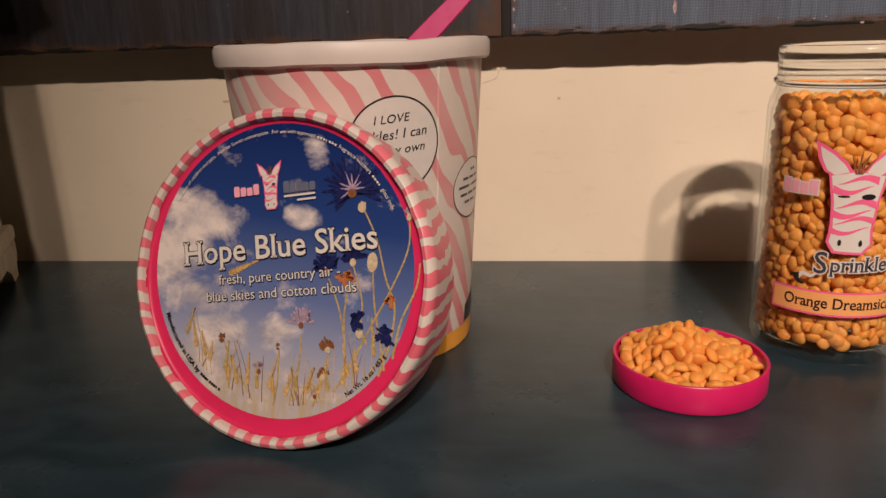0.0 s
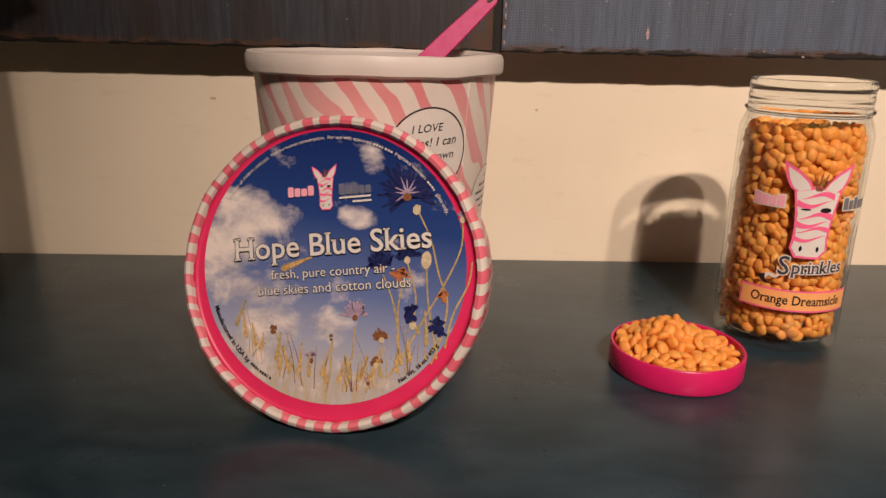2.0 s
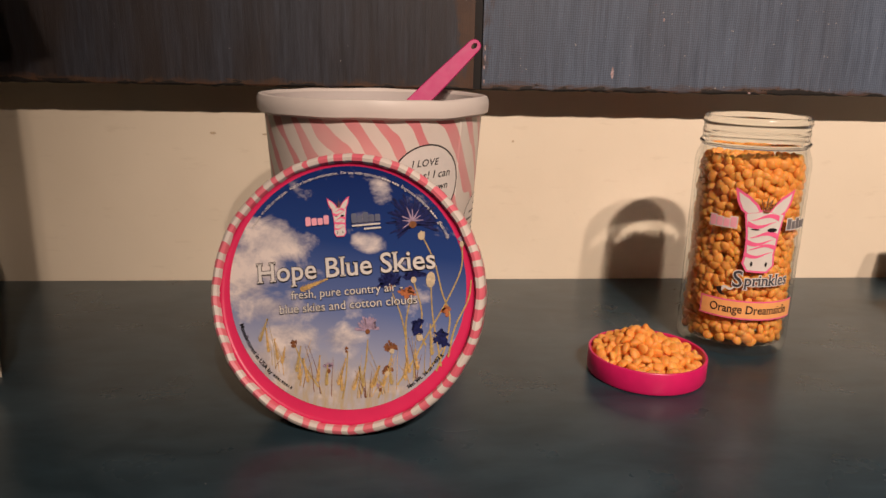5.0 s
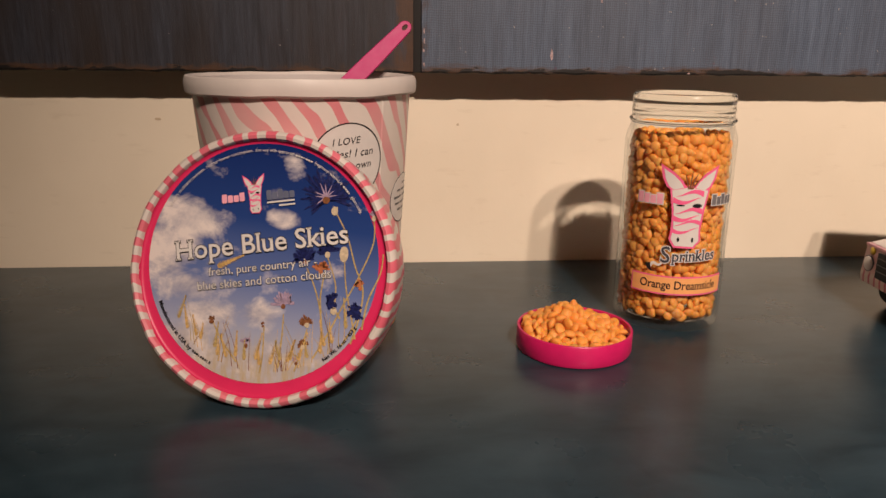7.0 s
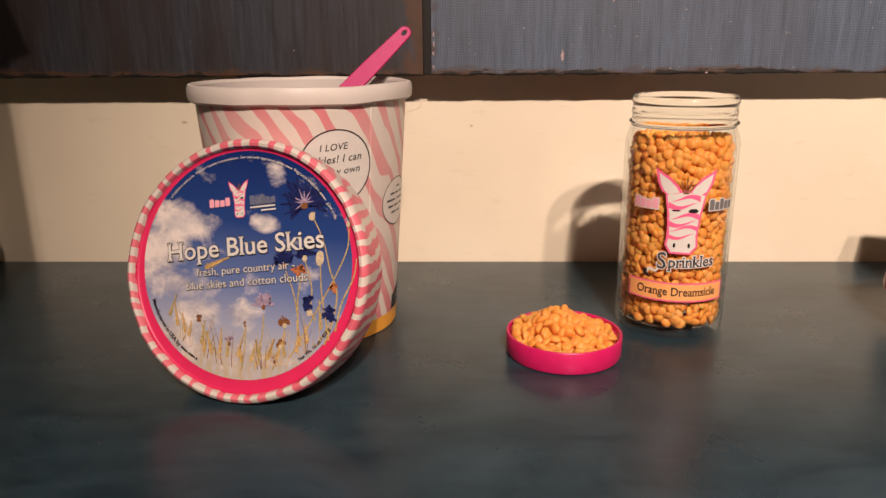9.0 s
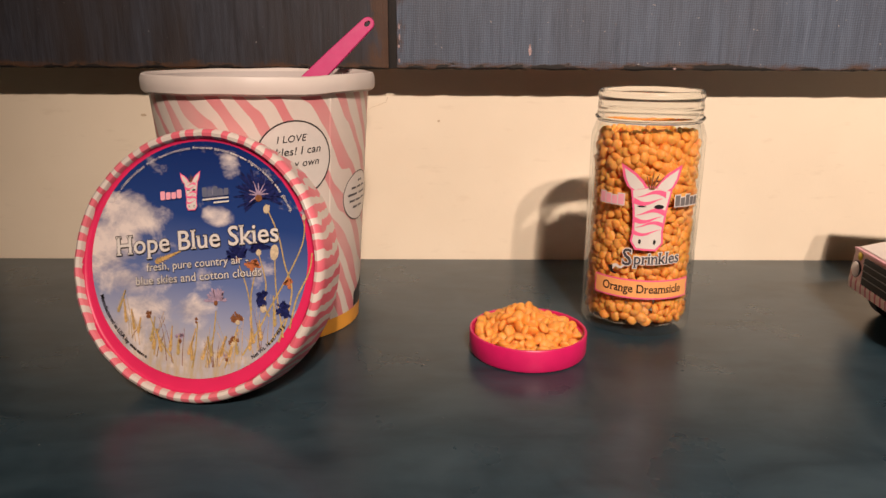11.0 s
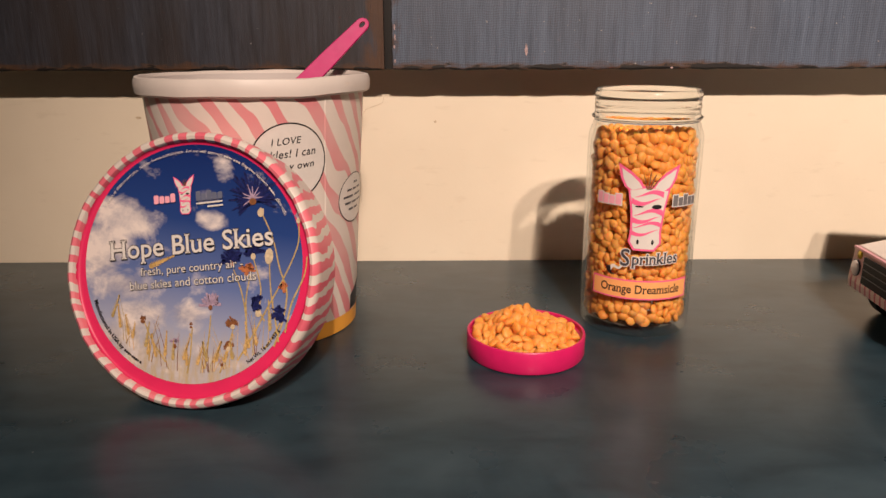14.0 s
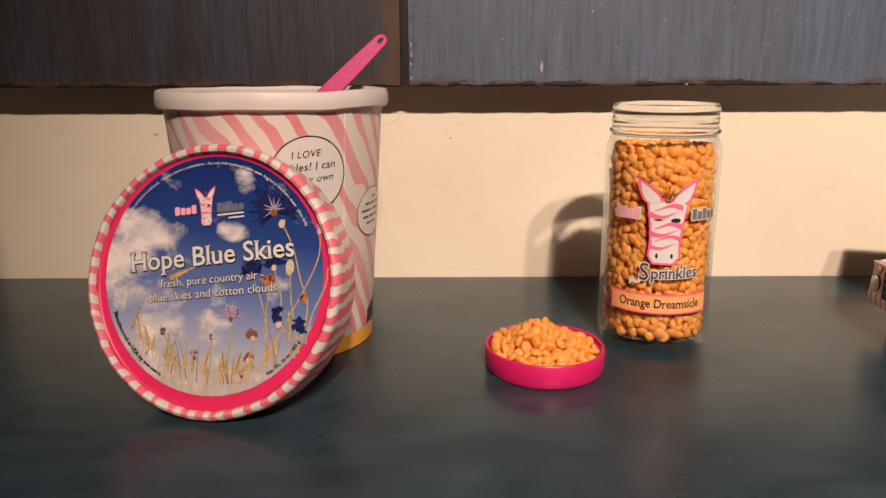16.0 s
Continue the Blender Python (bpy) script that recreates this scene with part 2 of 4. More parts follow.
LID_PAPER = zebra_paper("pink_zebra_lid_paper", 47, 45.0, 60.0, (0.80, 0.20, 0.24), (0.72, 0.13, 0.18), 9.0, 0.52)
RIM_WHITE = plain("white_rolled_paper", (0.66, 0.58, 0.525), 0.5, 0.04, 50)
INNER_WHITE = plain("white_paper_inside", (0.58, 0.52, 0.485), 0.6, 0.04, 40)
ORANGE_BAND = plain("orange_printed_band", (0.80, 0.36, 0.05), 0.4, 0.06, 60)
HOT_PINK = plain("hot_pink_plastic", (0.62, 0.012, 0.115), 0.34, 0.06, 120)
RING_PINK = plain("hot_pink_paper_ring", (0.70, 0.022, 0.105), 0.40, 0.05, 80)
SCOOP_PINK = plain("pink_scoop_plastic", (0.50, 0.008, 0.135), 0.55, 0.05, 150)
BEAD = bead_wax()
SKY = sky_print()
GLASS = glass()
NECK_GLASS = Nodes("thick_refracting_glass", (0.96, 0.97, 0.96), 0.13, Transmission_Weight=1.0, IOR=1.18).mat
WHITE_INK = plain("white_ink", (0.70, 0.64, 0.59), 0.3, 0.03, 200, 0)
BLACK_INK = plain("black_ink", (0.015, 0.012, 0.014), 0.35, 0.1, 200, 0)
GREY_INK = plain("grey_ink", (0.055, 0.05, 0.06), 0.35, 0.1, 200, 0)
MUTED_INK = plain("muted_blue_grey_ink", (0.13, 0.14, 0.20), 0.3, 0.1, 200, 0)
PINK_INK = plain("pink_ink", (0.86, 0.13, 0.28), 0.3, 0.05, 200, 0)
LIGHT_PINK_INK = plain("light_pink_ink", (0.86, 0.38, 0.46), 0.3, 0.05, 200, 0)
BAND_INK = plain("orange_label_ink", (0.88, 0.40, 0.14), 0.3, 0.05, 200, 0)
STEM_INK = plain("straw_ink", (0.46, 0.32, 0.12), 0.3, 0.3, 700, 0)
WHEAT_INK = plain("golden_wheat_ink", (0.58, 0.36, 0.13), 0.3, 0.35, 900, 0)
BROWN_INK = plain("brown_ink", (0.22, 0.085, 0.035), 0.3, 0.3, 900, 0)
BUD_INK = plain("cream_bud_ink", (0.60, 0.47, 0.31), 0.3, 0.2, 900, 0)
BLUE_INK = plain("cornflower_ink", (0.014, 0.018, 0.09), 0.3, 0.5, 900, 0)
LILAC_INK = plain("lilac_ink", (0.38, 0.27, 0.36), 0.3, 0.3, 900, 0)
RED_INK = plain("orange_red_ink", (0.46, 0.15, 0.06), 0.3, 0.3, 900, 0)
DISTRESSED = distressed_white()
CREAM_CARD = plain("cream_card", (0.80, 0.70, 0.62), 0.5, 0.06, 60)
YELLOW = plain("yellow_card", (0.75, 0.52, 0.05), 0.4, 0.08, 90)
BAR_GREY = plain("grey_print", (0.16, 0.145, 0.145), 0.4, 0.1, 90)
SCUFF = plain("brown_scuff", (0.52, 0.40, 0.27), 0.7, 0.3, 400)
PALE_FLECK = plain("pale_paint_fleck", (0.34, 0.24, 0.24), 0.5, 0.4, 500)
HEADLAMP = plain("headlamp_white", (0.84, 0.78, 0.74), 0.35, 0.04, 90)
RUBBER = plain("black_rubber", (0.007, 0.007, 0.008), 0.75, 0.2, 90)
PLASTER = plain("room_plaster", (0.76, 0.68, 0.56), 0.8, 0.05, 3)
FLOORWOOD = plain("brown_floor_wood", (0.16, 0.09, 0.05), 0.5, 0.25, 6)


# ---- mesh helpers ----
def finish(name, bm, mat, parent=None, label="", smooth=True, m=None):
    me = bpy.data.meshes.new(name)
    bmesh.ops.recalc_face_normals(bm, faces=bm.faces)
    bm.to_mesh(me)
    bm.free()
    if smooth:
        for f in me.polygons:
            f.use_smooth = True
        try:
            me.set_sharp_from_angle(angle=radians(40))
        except AttributeError:
            pass
    me.materials.append(mat)
    ob = new(name, me)
    if parent is not None:
        ob.parent = parent
    if m is not None:
        ob.matrix_basis = m
    if label:
        tagged(ob, label)
    return ob


def part(name, bm, mat, parent, label="", smooth=True, m=None):
    return finish(name, bm, mat, parent, label, smooth, m)


def thing(name, m, label, category, group=""):
    e = new(name)
    e.empty_display_size = 0.02
    e.matrix_basis = m
    return tagged(e, label, category, group)


def lathe(profile, segs=96, wobble=None, closed=False):
    """A turned body: (radius, z) pairs round the z axis."""
    bm = bmesh.new()
    rings = []
    for i, (r, z) in enumerate(profile):
        ring = []
        for k in range(segs):
            a = 2 * math.pi * k / segs
            dr, dz = wobble(a, r, z) if wobble else (0, 0)
            ring.append(bm.verts.new(((r + dr) * math.sin(a), -(r + dr) * math.cos(a), z + dz)))
        rings.append(ring)
    pairs = list(zip(rings, rings[1:])) + ([(rings[-1], rings[0])] if closed else [])
    for lo, hi in pairs:
        for k in range(segs):
            bm.faces.new((lo[k], lo[(k + 1) % segs], hi[(k + 1) % segs], hi[k]))
    return bm


def cap_ends(bm, ring_r, z, segs=96):
    vs = [bm.verts.new((ring_r * math.sin(2 * math.pi * k / segs), -ring_r * math.cos(2 * math.pi * k / segs), z)) for k in range(segs)]
    bm.faces.new(vs)
    return bm


def box(sx, sy, sz, bevel=0.0, seg=2, at=(0, 0, 0)):
    bm = bmesh.new()
    bmesh.ops.create_cube(bm, size=1, matrix=Matrix.Translation(at) @ Matrix.Diagonal((sx, sy, sz, 1)))
    if bevel:
        bmesh.ops.bevel(bm, geom=bm.edges[:], offset=bevel, segments=seg, affect="EDGES", profile=0.7)
    return bm


def sheet(fn, nu, nv):
    """A surface from fn(u, v), both from 0 to 1."""
    bm = bmesh.new()
    g = [[bm.verts.new(fn(i / nu, j / nv)) for i in range(nu + 1)] for j in range(nv + 1)]
    for j in range(nv):
        for i in range(nu):
            bm.faces.new((g[j][i], g[j][i + 1], g[j + 1][i + 1], g[j + 1][i]))
    return bm


def letters(text, size, bold=0.0, shear=0.0, align="LEFT", spacing=1.0):
    """Flat lettering as a bmesh in the xy plane."""
    cu = bpy.data.curves.new("lettering", "FONT")
    cu.body, cu.size, cu.offset, cu.shear, cu.align_x = text, size, bold, shear, align
    cu.space_character, cu.resolution_u = spacing, 3
    ob = bpy.data.objects.new("lettering", cu)
    scene.collection.objects.link(ob)
    me = bpy.data.meshes.new_from_object(ob.evaluated_get(bpy.context.evaluated_depsgraph_get()))
    bm = bmesh.new()
    bm.from_mesh(me)
    bpy.data.objects.remove(ob)
    bpy.data.curves.remove(cu)
    bpy.data.meshes.remove(me)
    return bm


def width_of(bm):
    xs = [v.co.x for v in bm.verts]
    return max(xs) - min(xs), min(xs)


def fit_width(bm, w):
    """Scales lettering to the width w, starting at x = 0."""
    full, x0 = width_of(bm)
    k = w / full
    for v in bm.verts:
        v.co.x = (v.co.x - x0) * k
        v.co.y *= k
    return bm


def runs_at(bm, level):
    """The stretches of x that flat lettering covers at the height level."""
    found = []
    for f in bm.faces:
        xs = []
        for e in f.edges:
            (ax, ay), (bx, by) = e.verts[0].co.xy, e.verts[1].co.xy
            if (ay - level) * (by - level) < 0:
                xs.append(ax + (bx - ax) * (level - ay) / (by - ay))
        if len(xs) >= 2:
            found.append((min(xs), max(xs)))
    joined = []
    for a, b in sorted(found):
        if joined and a <= joined[-1][1] + 1e-7:
            joined[-1][1] = max(joined[-1][1], b)
        else:
            joined.append([a, b])
    return joined


def serif_letters(text, size, bold=0.0):
    """Lettering with slab serifs added at the ends of the upright stems."""
    bm, plain_bm = letters(text, size, bold), letters(text, size)
    for b in (bm, plain_bm):
        bmesh.ops.triangulate(b, faces=b.faces[:])
    tops = []
    for ch in "xHlp":
        g = letters(ch, size)
        tops.append((min(v.co.y for v in g.verts), max(v.co.y for v in g.verts)))
        g.free()
    stem = 0.085 * size
    ends = [(0.0, 1), (tops[3][0], 1), (tops[0][1], -1), (tops[1][1], -1), (tops[2][1], -1)]
    done = []
    for level, s in ends:
        for a, b in runs_at(plain_bm, level + s * 0.015 * size):
            if not 0.4 * stem < b - a < 1.7 * stem:
                continue
            if any(r[0] < b and r[1] > a for r in runs_at(plain_bm, level - s * 0.03 * size)):
                continue
            if not any(abs(r[0] - a) < 0.012 * size and abs(r[1] - b) < 0.2 * size for r in runs_at(plain_bm, level + s * 0.1 * size)):
                continue
            if any(abs(a - q) < 0.02 * size and abs(level - l) < 0.05 * size for q, l in done):
                continue
            done.append((a, level))
            out = 0.045 * size + bold
            x0, x1 = a - out, b + (out if s > 0 or level > tops[0][1] * 1.05 else bold)
            y0, y1 = level - s * bold, level + s * (0.032 * size + bold)
            bm.faces.new([bm.verts.new((x, y, 0)) for x, y in ((x0, y0), (x1, y0), (x1, y1), (x0, y1))])
    plain_bm.free()
    return bm


def warp(bm, fn):
    for v in bm.verts:
        v.co = fn(v.co.x, v.co.y, v.co.z)
    return bm


def ribbon(points, w0, w1, z):
    """A flat tapering stroke through points in the plane."""
    pts = []
    n = len(points)
    for i in range(n - 1):
        p0, p1, p2, p3 = points[max(i - 1, 0)], points[i], points[i + 1], points[min(i + 2, n - 1)]
        for k in range(6):
            t = k / 6
            pts.append(tuple(0.5 * (2 * b + (c - a) * t + (2 * a - 5 * b + 4 * c - d) * t * t + (3 * b - a - 3 * c + d) * t ** 3) for a, b, c, d in zip(p0, p1, p2, p3)))
    pts.append(points[-1])
    bm = bmesh.new()
    prev = None
    for i, (x, y) in enumerate(pts):
        a, b = pts[max(i - 1, 0)], pts[min(i + 1, len(pts) - 1)]
        d = Vector((b[0] - a[0], b[1] - a[1], 0)).normalized()
        w = (w0 + (w1 - w0) * i / (len(pts) - 1)) / 2
        l = bm.verts.new((x - d.y * w, y + d.x * w, z))
        r = bm.verts.new((x + d.y * w, y - d.x * w, z))
        if prev:
            bm.faces.new((prev[0], prev[1], r, l))
        prev = (l, r)
    return bm


def merge(into, bm):
    me = bpy.data.meshes.new("scratch")
    bm.to_mesh(me)
    into.from_mesh(me)
    bpy.data.meshes.remove(me)
    bm.free()
    return into


def blob(points, z):
    bm = bmesh.new()
    bm.faces.new([bm.verts.new((x, y, z)) for x, y in points])
    return bm


# ---- the room ----
WALL_Y = 0.427


def slab(name, x0, x1, y0, y1, z0, z1, mat, label, category):
    bm = box(x1 - x0, y1 - y0, z1 - z0, 0, 1, ((x0 + x1) / 2, (y0 + y1) / 2, (z0 + z1) / 2))
    return tagged(finish(name, bm, mat, smooth=False), label, category, kind="structure")


wall_north = slab("wall_north", -2.2, 2.2, WALL_Y, WALL_Y + 0.12, -0.76, 1.75, WALL, "cream painted wall behind the table", "wall")
slab("wall_south", -2.2, 2.2, -3.3, -3.18, -0.76, 1.75, PLASTER, "plain cream wall across the room", "wall")
slab("wall_west", -2.32, -2.2, -3.3, WALL_Y + 0.12, -0.76, 1.75, PLASTER, "plain cream side wall", "wall")
slab("wall_east", 2.2, 2.32, -3.3, WALL_Y + 0.12, -0.76, 1.75, PLASTER, "plain cream side wall", "wall")
slab("floor", -2.32, 2.32, -3.3, WALL_Y + 0.12, -0.88, -0.76, FLOORWOOD, "brown wooden floor of the room", "floor")
slab("ceiling", -2.32, 2.32, -3.3, WALL_Y + 0.12, 1.75, 1.87, PLASTER, "plain plaster ceiling", "ceiling")

for x, z, w, h in ((-0.1825, 0.1010, 0.0022, 0.0009), (0.0177, 0.0978, 0.0010, 0.0008), (-0.1476, 0.1005, 0.0030, 0.0007)):
    pts = [(x + w * math.cos(a) * (1 + 0.3 * noise.noise((x * 90, a * 2, 0))), z + h * math.sin(a) * (1 + 0.4 * noise.noise((x * 70, a * 2, 4)))) for a in [2 * math.pi * k / 14 for k in range(14)]]
    bm = bmesh.new()
    bm.faces.new([bm.verts.new((px, WALL_Y - 0.0002, pz)) for px, pz in pts])
    part("dent", bm, SCUFF, wall_north, "small brown dent", smooth=False)
crack = ribbon([(-0.0166, 0.1148), (-0.0180, 0.1105), (-0.0225, 0.1085), (-0.0290, 0.1060), (-0.0315, 0.1015)], 0.00025, 0.00012, 0)
part("crack", warp(crack, lambda x, y, z: Vector((x, WALL_Y - 0.0002, y))), SCUFF, wall_north, "thin crack in the paint", smooth=False)

table = thing("console_table", pose(0, 0, 0), "dark teal painted wooden console table against the wall", "table")
part("tabletop", box(1.7, 0.545, 0.032, 0.003, 3, (0, WALL_Y - 0.001 - 0.2725, -0.016)), TABLE, table)
part("body", box(1.6, 0.48, 0.72, 0.004, 2, (0, WALL_Y - 0.25, -0.396)), TABLE, table)

# two painted canvas panels hung side by side, thick stretcher edges
PANEL_Y, PANEL_Z, GAP_X = 0.401, 0.1327, -0.0117


def canvas_panel(x0, x1, mat, label, seed):
    e = thing("canvas_panel", pose((x0 + x1) / 2, WALL_Y - 0.0005, PANEL_Z), label, "painting", "painted panels on the wall")
    w, d, h = x1 - x0, WALL_Y - 0.0005 - PANEL_Y, 0.50
    nx = 160

    def edge(x):
        return 0.0006 * (noise.noise((x * 60 + seed, seed, 0)) + 1.1 * noise.noise((x * 240, seed, 3)))

    def strip(levels):
        bm = bmesh.new()
        rows = []
        for y, z, k in levels:
            rows.append([bm.verts.new((-w / 2 + w * i / nx, y, z + k * edge(x0 + w * i / nx))) for i in range(nx + 1)])
        for a, b in zip(rows, rows[1:]):
            for i in range(nx):
                bm.faces.new((a[i], a[i + 1], b[i + 1], b[i]))
        return bm, rows

    bm, rows = strip(((0, 0.001, 1), (-d + 0.0012, 0, 1)))
    for s in (-1, 1):
        q = [bm.verts.new((s * w / 2, y, z)) for y, z in ((0, 0.0), (-d + 0.0012, 0.0), (-d + 0.0012, h), (0, h))]
        bm.faces.new(q)
    q = [bm.verts.new((x, y, h)) for x, y in ((-w / 2, 0), (w / 2, 0), (w / 2, -d + 0.0012), (-w / 2, -d + 0.0012))]
    bm.faces.new(q)
    part("stretcher_edge", bm, EDGE_AND_GAP_SHADE, e, "dark wrapped canvas edge", smooth=False)
    bm, rows = strip(((-d + 0.0014, 0.0, 1), (-d + 0.0004, 0.0002, 1), (-d, 0.0012, 1), (-d, 0.02, 0), (-d, 0.1, 0), (-d, h, 0), (-d + 0.0014, h + 0.0005, 0)))
    part("canvas", bm, mat, e, smooth=False)
    return e


left_panel = canvas_panel(GAP_X - 0.0024 - 0.62, GAP_X - 0.0024, CANVAS_A, "dark brown and slate painted canvas panel with rusty edges", 2.0)
# added filler: its near-black colour stands for the gap's shade and stops light
part("side_edge", box(0.0052, 0.0230, 0.5, 0.0006, 2, (0.3127, -0.0120, 0.2504)), EDGE_AND_GAP_SHADE, left_panel, "dark strip standing in for the shade in the gap between the panels")
right_panel = canvas_panel(GAP_X + 0.0030, GAP_X + 0.0030 + 0.62, CANVAS_B, "slate blue brushed canvas panel with a dark chipped edge", 7.0)
mid_x = GAP_X + 0.0030 + 0.31
for x, z, w, h, seed in ((0.0750, 0.1446, 0.0009, 0.0035, 1), (0.1056, 0.1778, 0.0006, 0.0010, 2), (0.1672, 0.1337, 0.0010, 0.0006, 3), (-0.0072, 0.1586, 0.0005, 0.0016, 4), (-0.0074, 0.1467, 0.0006, 0.0010, 5), (-0.0070, 0.1525, 0.0004, 0.0020, 6), (-0.0073, 0.1380, 0.0006, 0.0013, 7)):
    bm = bmesh.new()
    bm.faces.new([bm.verts.new((x - mid_x + w * math.cos(a) * (1 + 0.5 * noise.noise((seed * 3.1, a * 1.7, 0))), PANEL_Y - 0.0002 - (WALL_Y - 0.0005), z - PANEL_Z + h * math.sin(a) * (1 + 0.5 * noise.noise((seed * 5.3, a * 1.7, 4))))) for a in [2 * math.pi * q / 14 for q in range(14)]])
    part("paint_fleck", bm, PALE_FLECK, right_panel, "pale paint fleck", smooth=False)


# ---- paper tub ----
TUB = (-0.0749, 0.3168)
TUB_H = 0.134


def tub_r(z):
    return 0.0467 + (0.0553 - 0.0467) * z / 0.126


def on_tub(theta, z, off=0.0002):
    r = tub_r(z) + off
    return Vector((r * math.sin(theta), -r * math.cos(theta), z))


tub = thing("paper_tub", pose(*TUB, 0), "large white paper tub printed with pink zebra stripes", "tub")


part("wall", lathe([(0.0440, 0.003), (0.0462, 0.0), (0.0467, 0.0006)] + [(tub_r(z), z) for z in (0.012, 0.03, 0.05, 0.07, 0.09, 0.11, 0.126)], 128), TUB_PAPER, tub)
part("inside", lathe([(0.0002, 0.004), (0.045, 0.0041), (0.0457, 0.006), (0.0541, 0.1325)], 128), INNER_WHITE, tub, "white paper inside of the tub")
rim_profile = [(0.0551, 0.1262), (0.0572, 0.1252), (0.0584, 0.1262), (0.0587, 0.1285), (0.0586, 0.1318), (0.0578, 0.1337), (0.0564, 0.1341), (0.0552, 0.1333), (0.0546, 0.1315), (0.0544, 0.128)]
part("rim", lathe(rim_profile, 128, lambda a, r, z: (0.0006 * noise.noise((math.cos(a) * 4, math.sin(a) * 4, 2)), 0.0007 * noise.noise((math.cos(a) * 2.5, math.sin(a) * 2.5, 7)))), RIM_WHITE, tub, "rolled white paper rim")
part("base_band", lathe([(tub_r(z) + 0.00015, z) for z in (0.0004, 0.004, 0.0088)], 128), ORANGE_BAND, tub, "orange printed band round the foot")
seam = radians(48)
part("seam", sheet(lambda u, v: on_tub(seam + (u - 0.5) * 0.012 + 0.0, 0.009 + v * 0.1165, 0.00035 * u), 2, 14), TUB_PAPER, tub)
part("dark_print", sheet(lambda u, v: on_tub(radians(74 + 16 * u), 0.0095 + (0.008 * v + 0.006 * u * v), 0.0002), 6, 4), BLACK_INK, tub, "black printed corner shape")


def bubble(theta, z, rad, squash=1.0):
    e = part("speech_bubble", sheet(lambda u, v: on_tub(theta + rad * u * math.cos(6.2831853 * v) / tub_r(z), z + rad * squash * u * math.sin(6.2831853 * v), 0.0002), 4, 64), WHITE_INK, tub, "white printed speech bubble")
    part("outline", sheet(lambda u, v: on_tub(theta + rad * (0.965 + 0.035 * u) * math.cos(6.2831853 * v) / tub_r(z), z + rad * squash * (0.965 + 0.035 * u) * math.sin(6.2831853 * v), 0.00032), 1, 72), BLACK_INK, e, "thin black outline")
    return e


big = bubble(radians(28.0), 0.0957, 0.0185)
for words, th, z, w in (("I LOVE", 19.0, 0.1036, 0.0142), ("kles! I can", 18.0, 0.0974, 0.0222), ("y own", 27.0, 0.0920, 0.0128)):
    bm = fit_width(letters(words, 0.01, 0.00006, 0.18, spacing=1.05), w)
    r = tub_r(z)
    part("lettering", warp(bm, lambda x, y, q, th=th, z=z, r=r: on_tub(radians(th) + x / r, z + y + 0.06 * x, 0.00035)), BLACK_INK, big)
small = bubble(radians(75), 0.0722, 0.0152, 0.86)
for i, (a0, a1) in enumerate(((74, 80), (66, 86), (62, 88), (64, 87), (68, 82))):
    zz = 0.0795 - 0.0034 * i
    words = 2 + i % 2
    for q in range(words):
        b0, b1 = a0 + (a1 - a0) * (q + 0.06) / words, a0 + (a1 - a0) * (q + 0.86) / words
        part("text_bar", sheet(lambda u, v: on_tub(radians(b0 + (b1 - b0) * u), zz + 0.0011 * v, 0.00035), 4, 1), GREY_INK, small)

# ---- scoop standing in the tub ----
hole_at, low_at = Vector((-0.0213, 0.342, 0.1585)), Vector((-0.082, 0.3245, 0.100))
axis = (hole_at - low_at).normalized()
side = axis.cross(Vector((0, -1, 0.25))).normalized()
front = side.cross(axis).normalized()
scoop = thing("measuring_scoop", Matrix((side, axis, front)).transposed().to_4x4(), "bright pink plastic scoop standing in the paper tub", "scoop")
scoop.matrix_basis = Matrix.Translation(hole_at) @ scoop.matrix_basis


def scoop_handle():
    bm = bmesh.new()
    n = 20
    loops = []
    length = 0.085
    for zz, inset in ((-0.0011, 0.0004), (-0.0007, 0), (0.0007, 0), (0.0011, 0.0004)):
        out = []
        for k in range(n + 1):
            a = math.pi * k / n
            out.append(((0.0036 - inset) * math.cos(a), (0.0038 - inset) * math.sin(a)))
        out += [(-0.0046 + inset, -length * 0.3), (-0.0056 + inset, -length), (0.0056 - inset, -length), (0.0046 - inset, -length * 0.3)]
        ring = [bm.verts.new((x, y, zz)) for x, y in out]
        loops.append(ring)
    m = len(loops[0])
    hole = []
    for zz in (-0.0011, 0.0011):
        hole.append([bm.verts.new((0.0013 * math.cos(2 * math.pi * k / 24), 0.0020 * math.sin(2 * math.pi * k / 24), zz)) for k in range(24)])
    for a, b in zip(loops, loops[1:]):
        for k in range(m):
            bm.faces.new((a[k], a[(k + 1) % m], b[(k + 1) % m], b[k]))
    for ring, h in ((loops[0], hole[0]), (loops[-1], hole[1])):
        edges = [bm.edges.get((ring[k], ring[(k + 1) % m])) for k in range(m)]
        edges += [bm.edges.new((h[k], h[(k + 1) % 24])) for k in range(24)]
        bmesh.ops.triangle_fill(bm, edges=edges, use_beauty=True)
    for k in range(24):
        bm.faces.new((hole[0][k], hole[0][(k + 1) % 24], hole[1][(k + 1) % 24], hole[1][k]))
    return bm


part("handle", scoop_handle(), SCOOP_PINK, scoop)
part("bowl", lathe([(0.0002, -0.014), (0.010, -0.0135), (0.0125, -0.011), (0.0135, 0.004), (0.0125, 0.004), (0.0115, -0.010), (0.0002, -0.012)], 40), SCOOP_PINK, scoop, m=pose(0, -0.0955, -0.004))

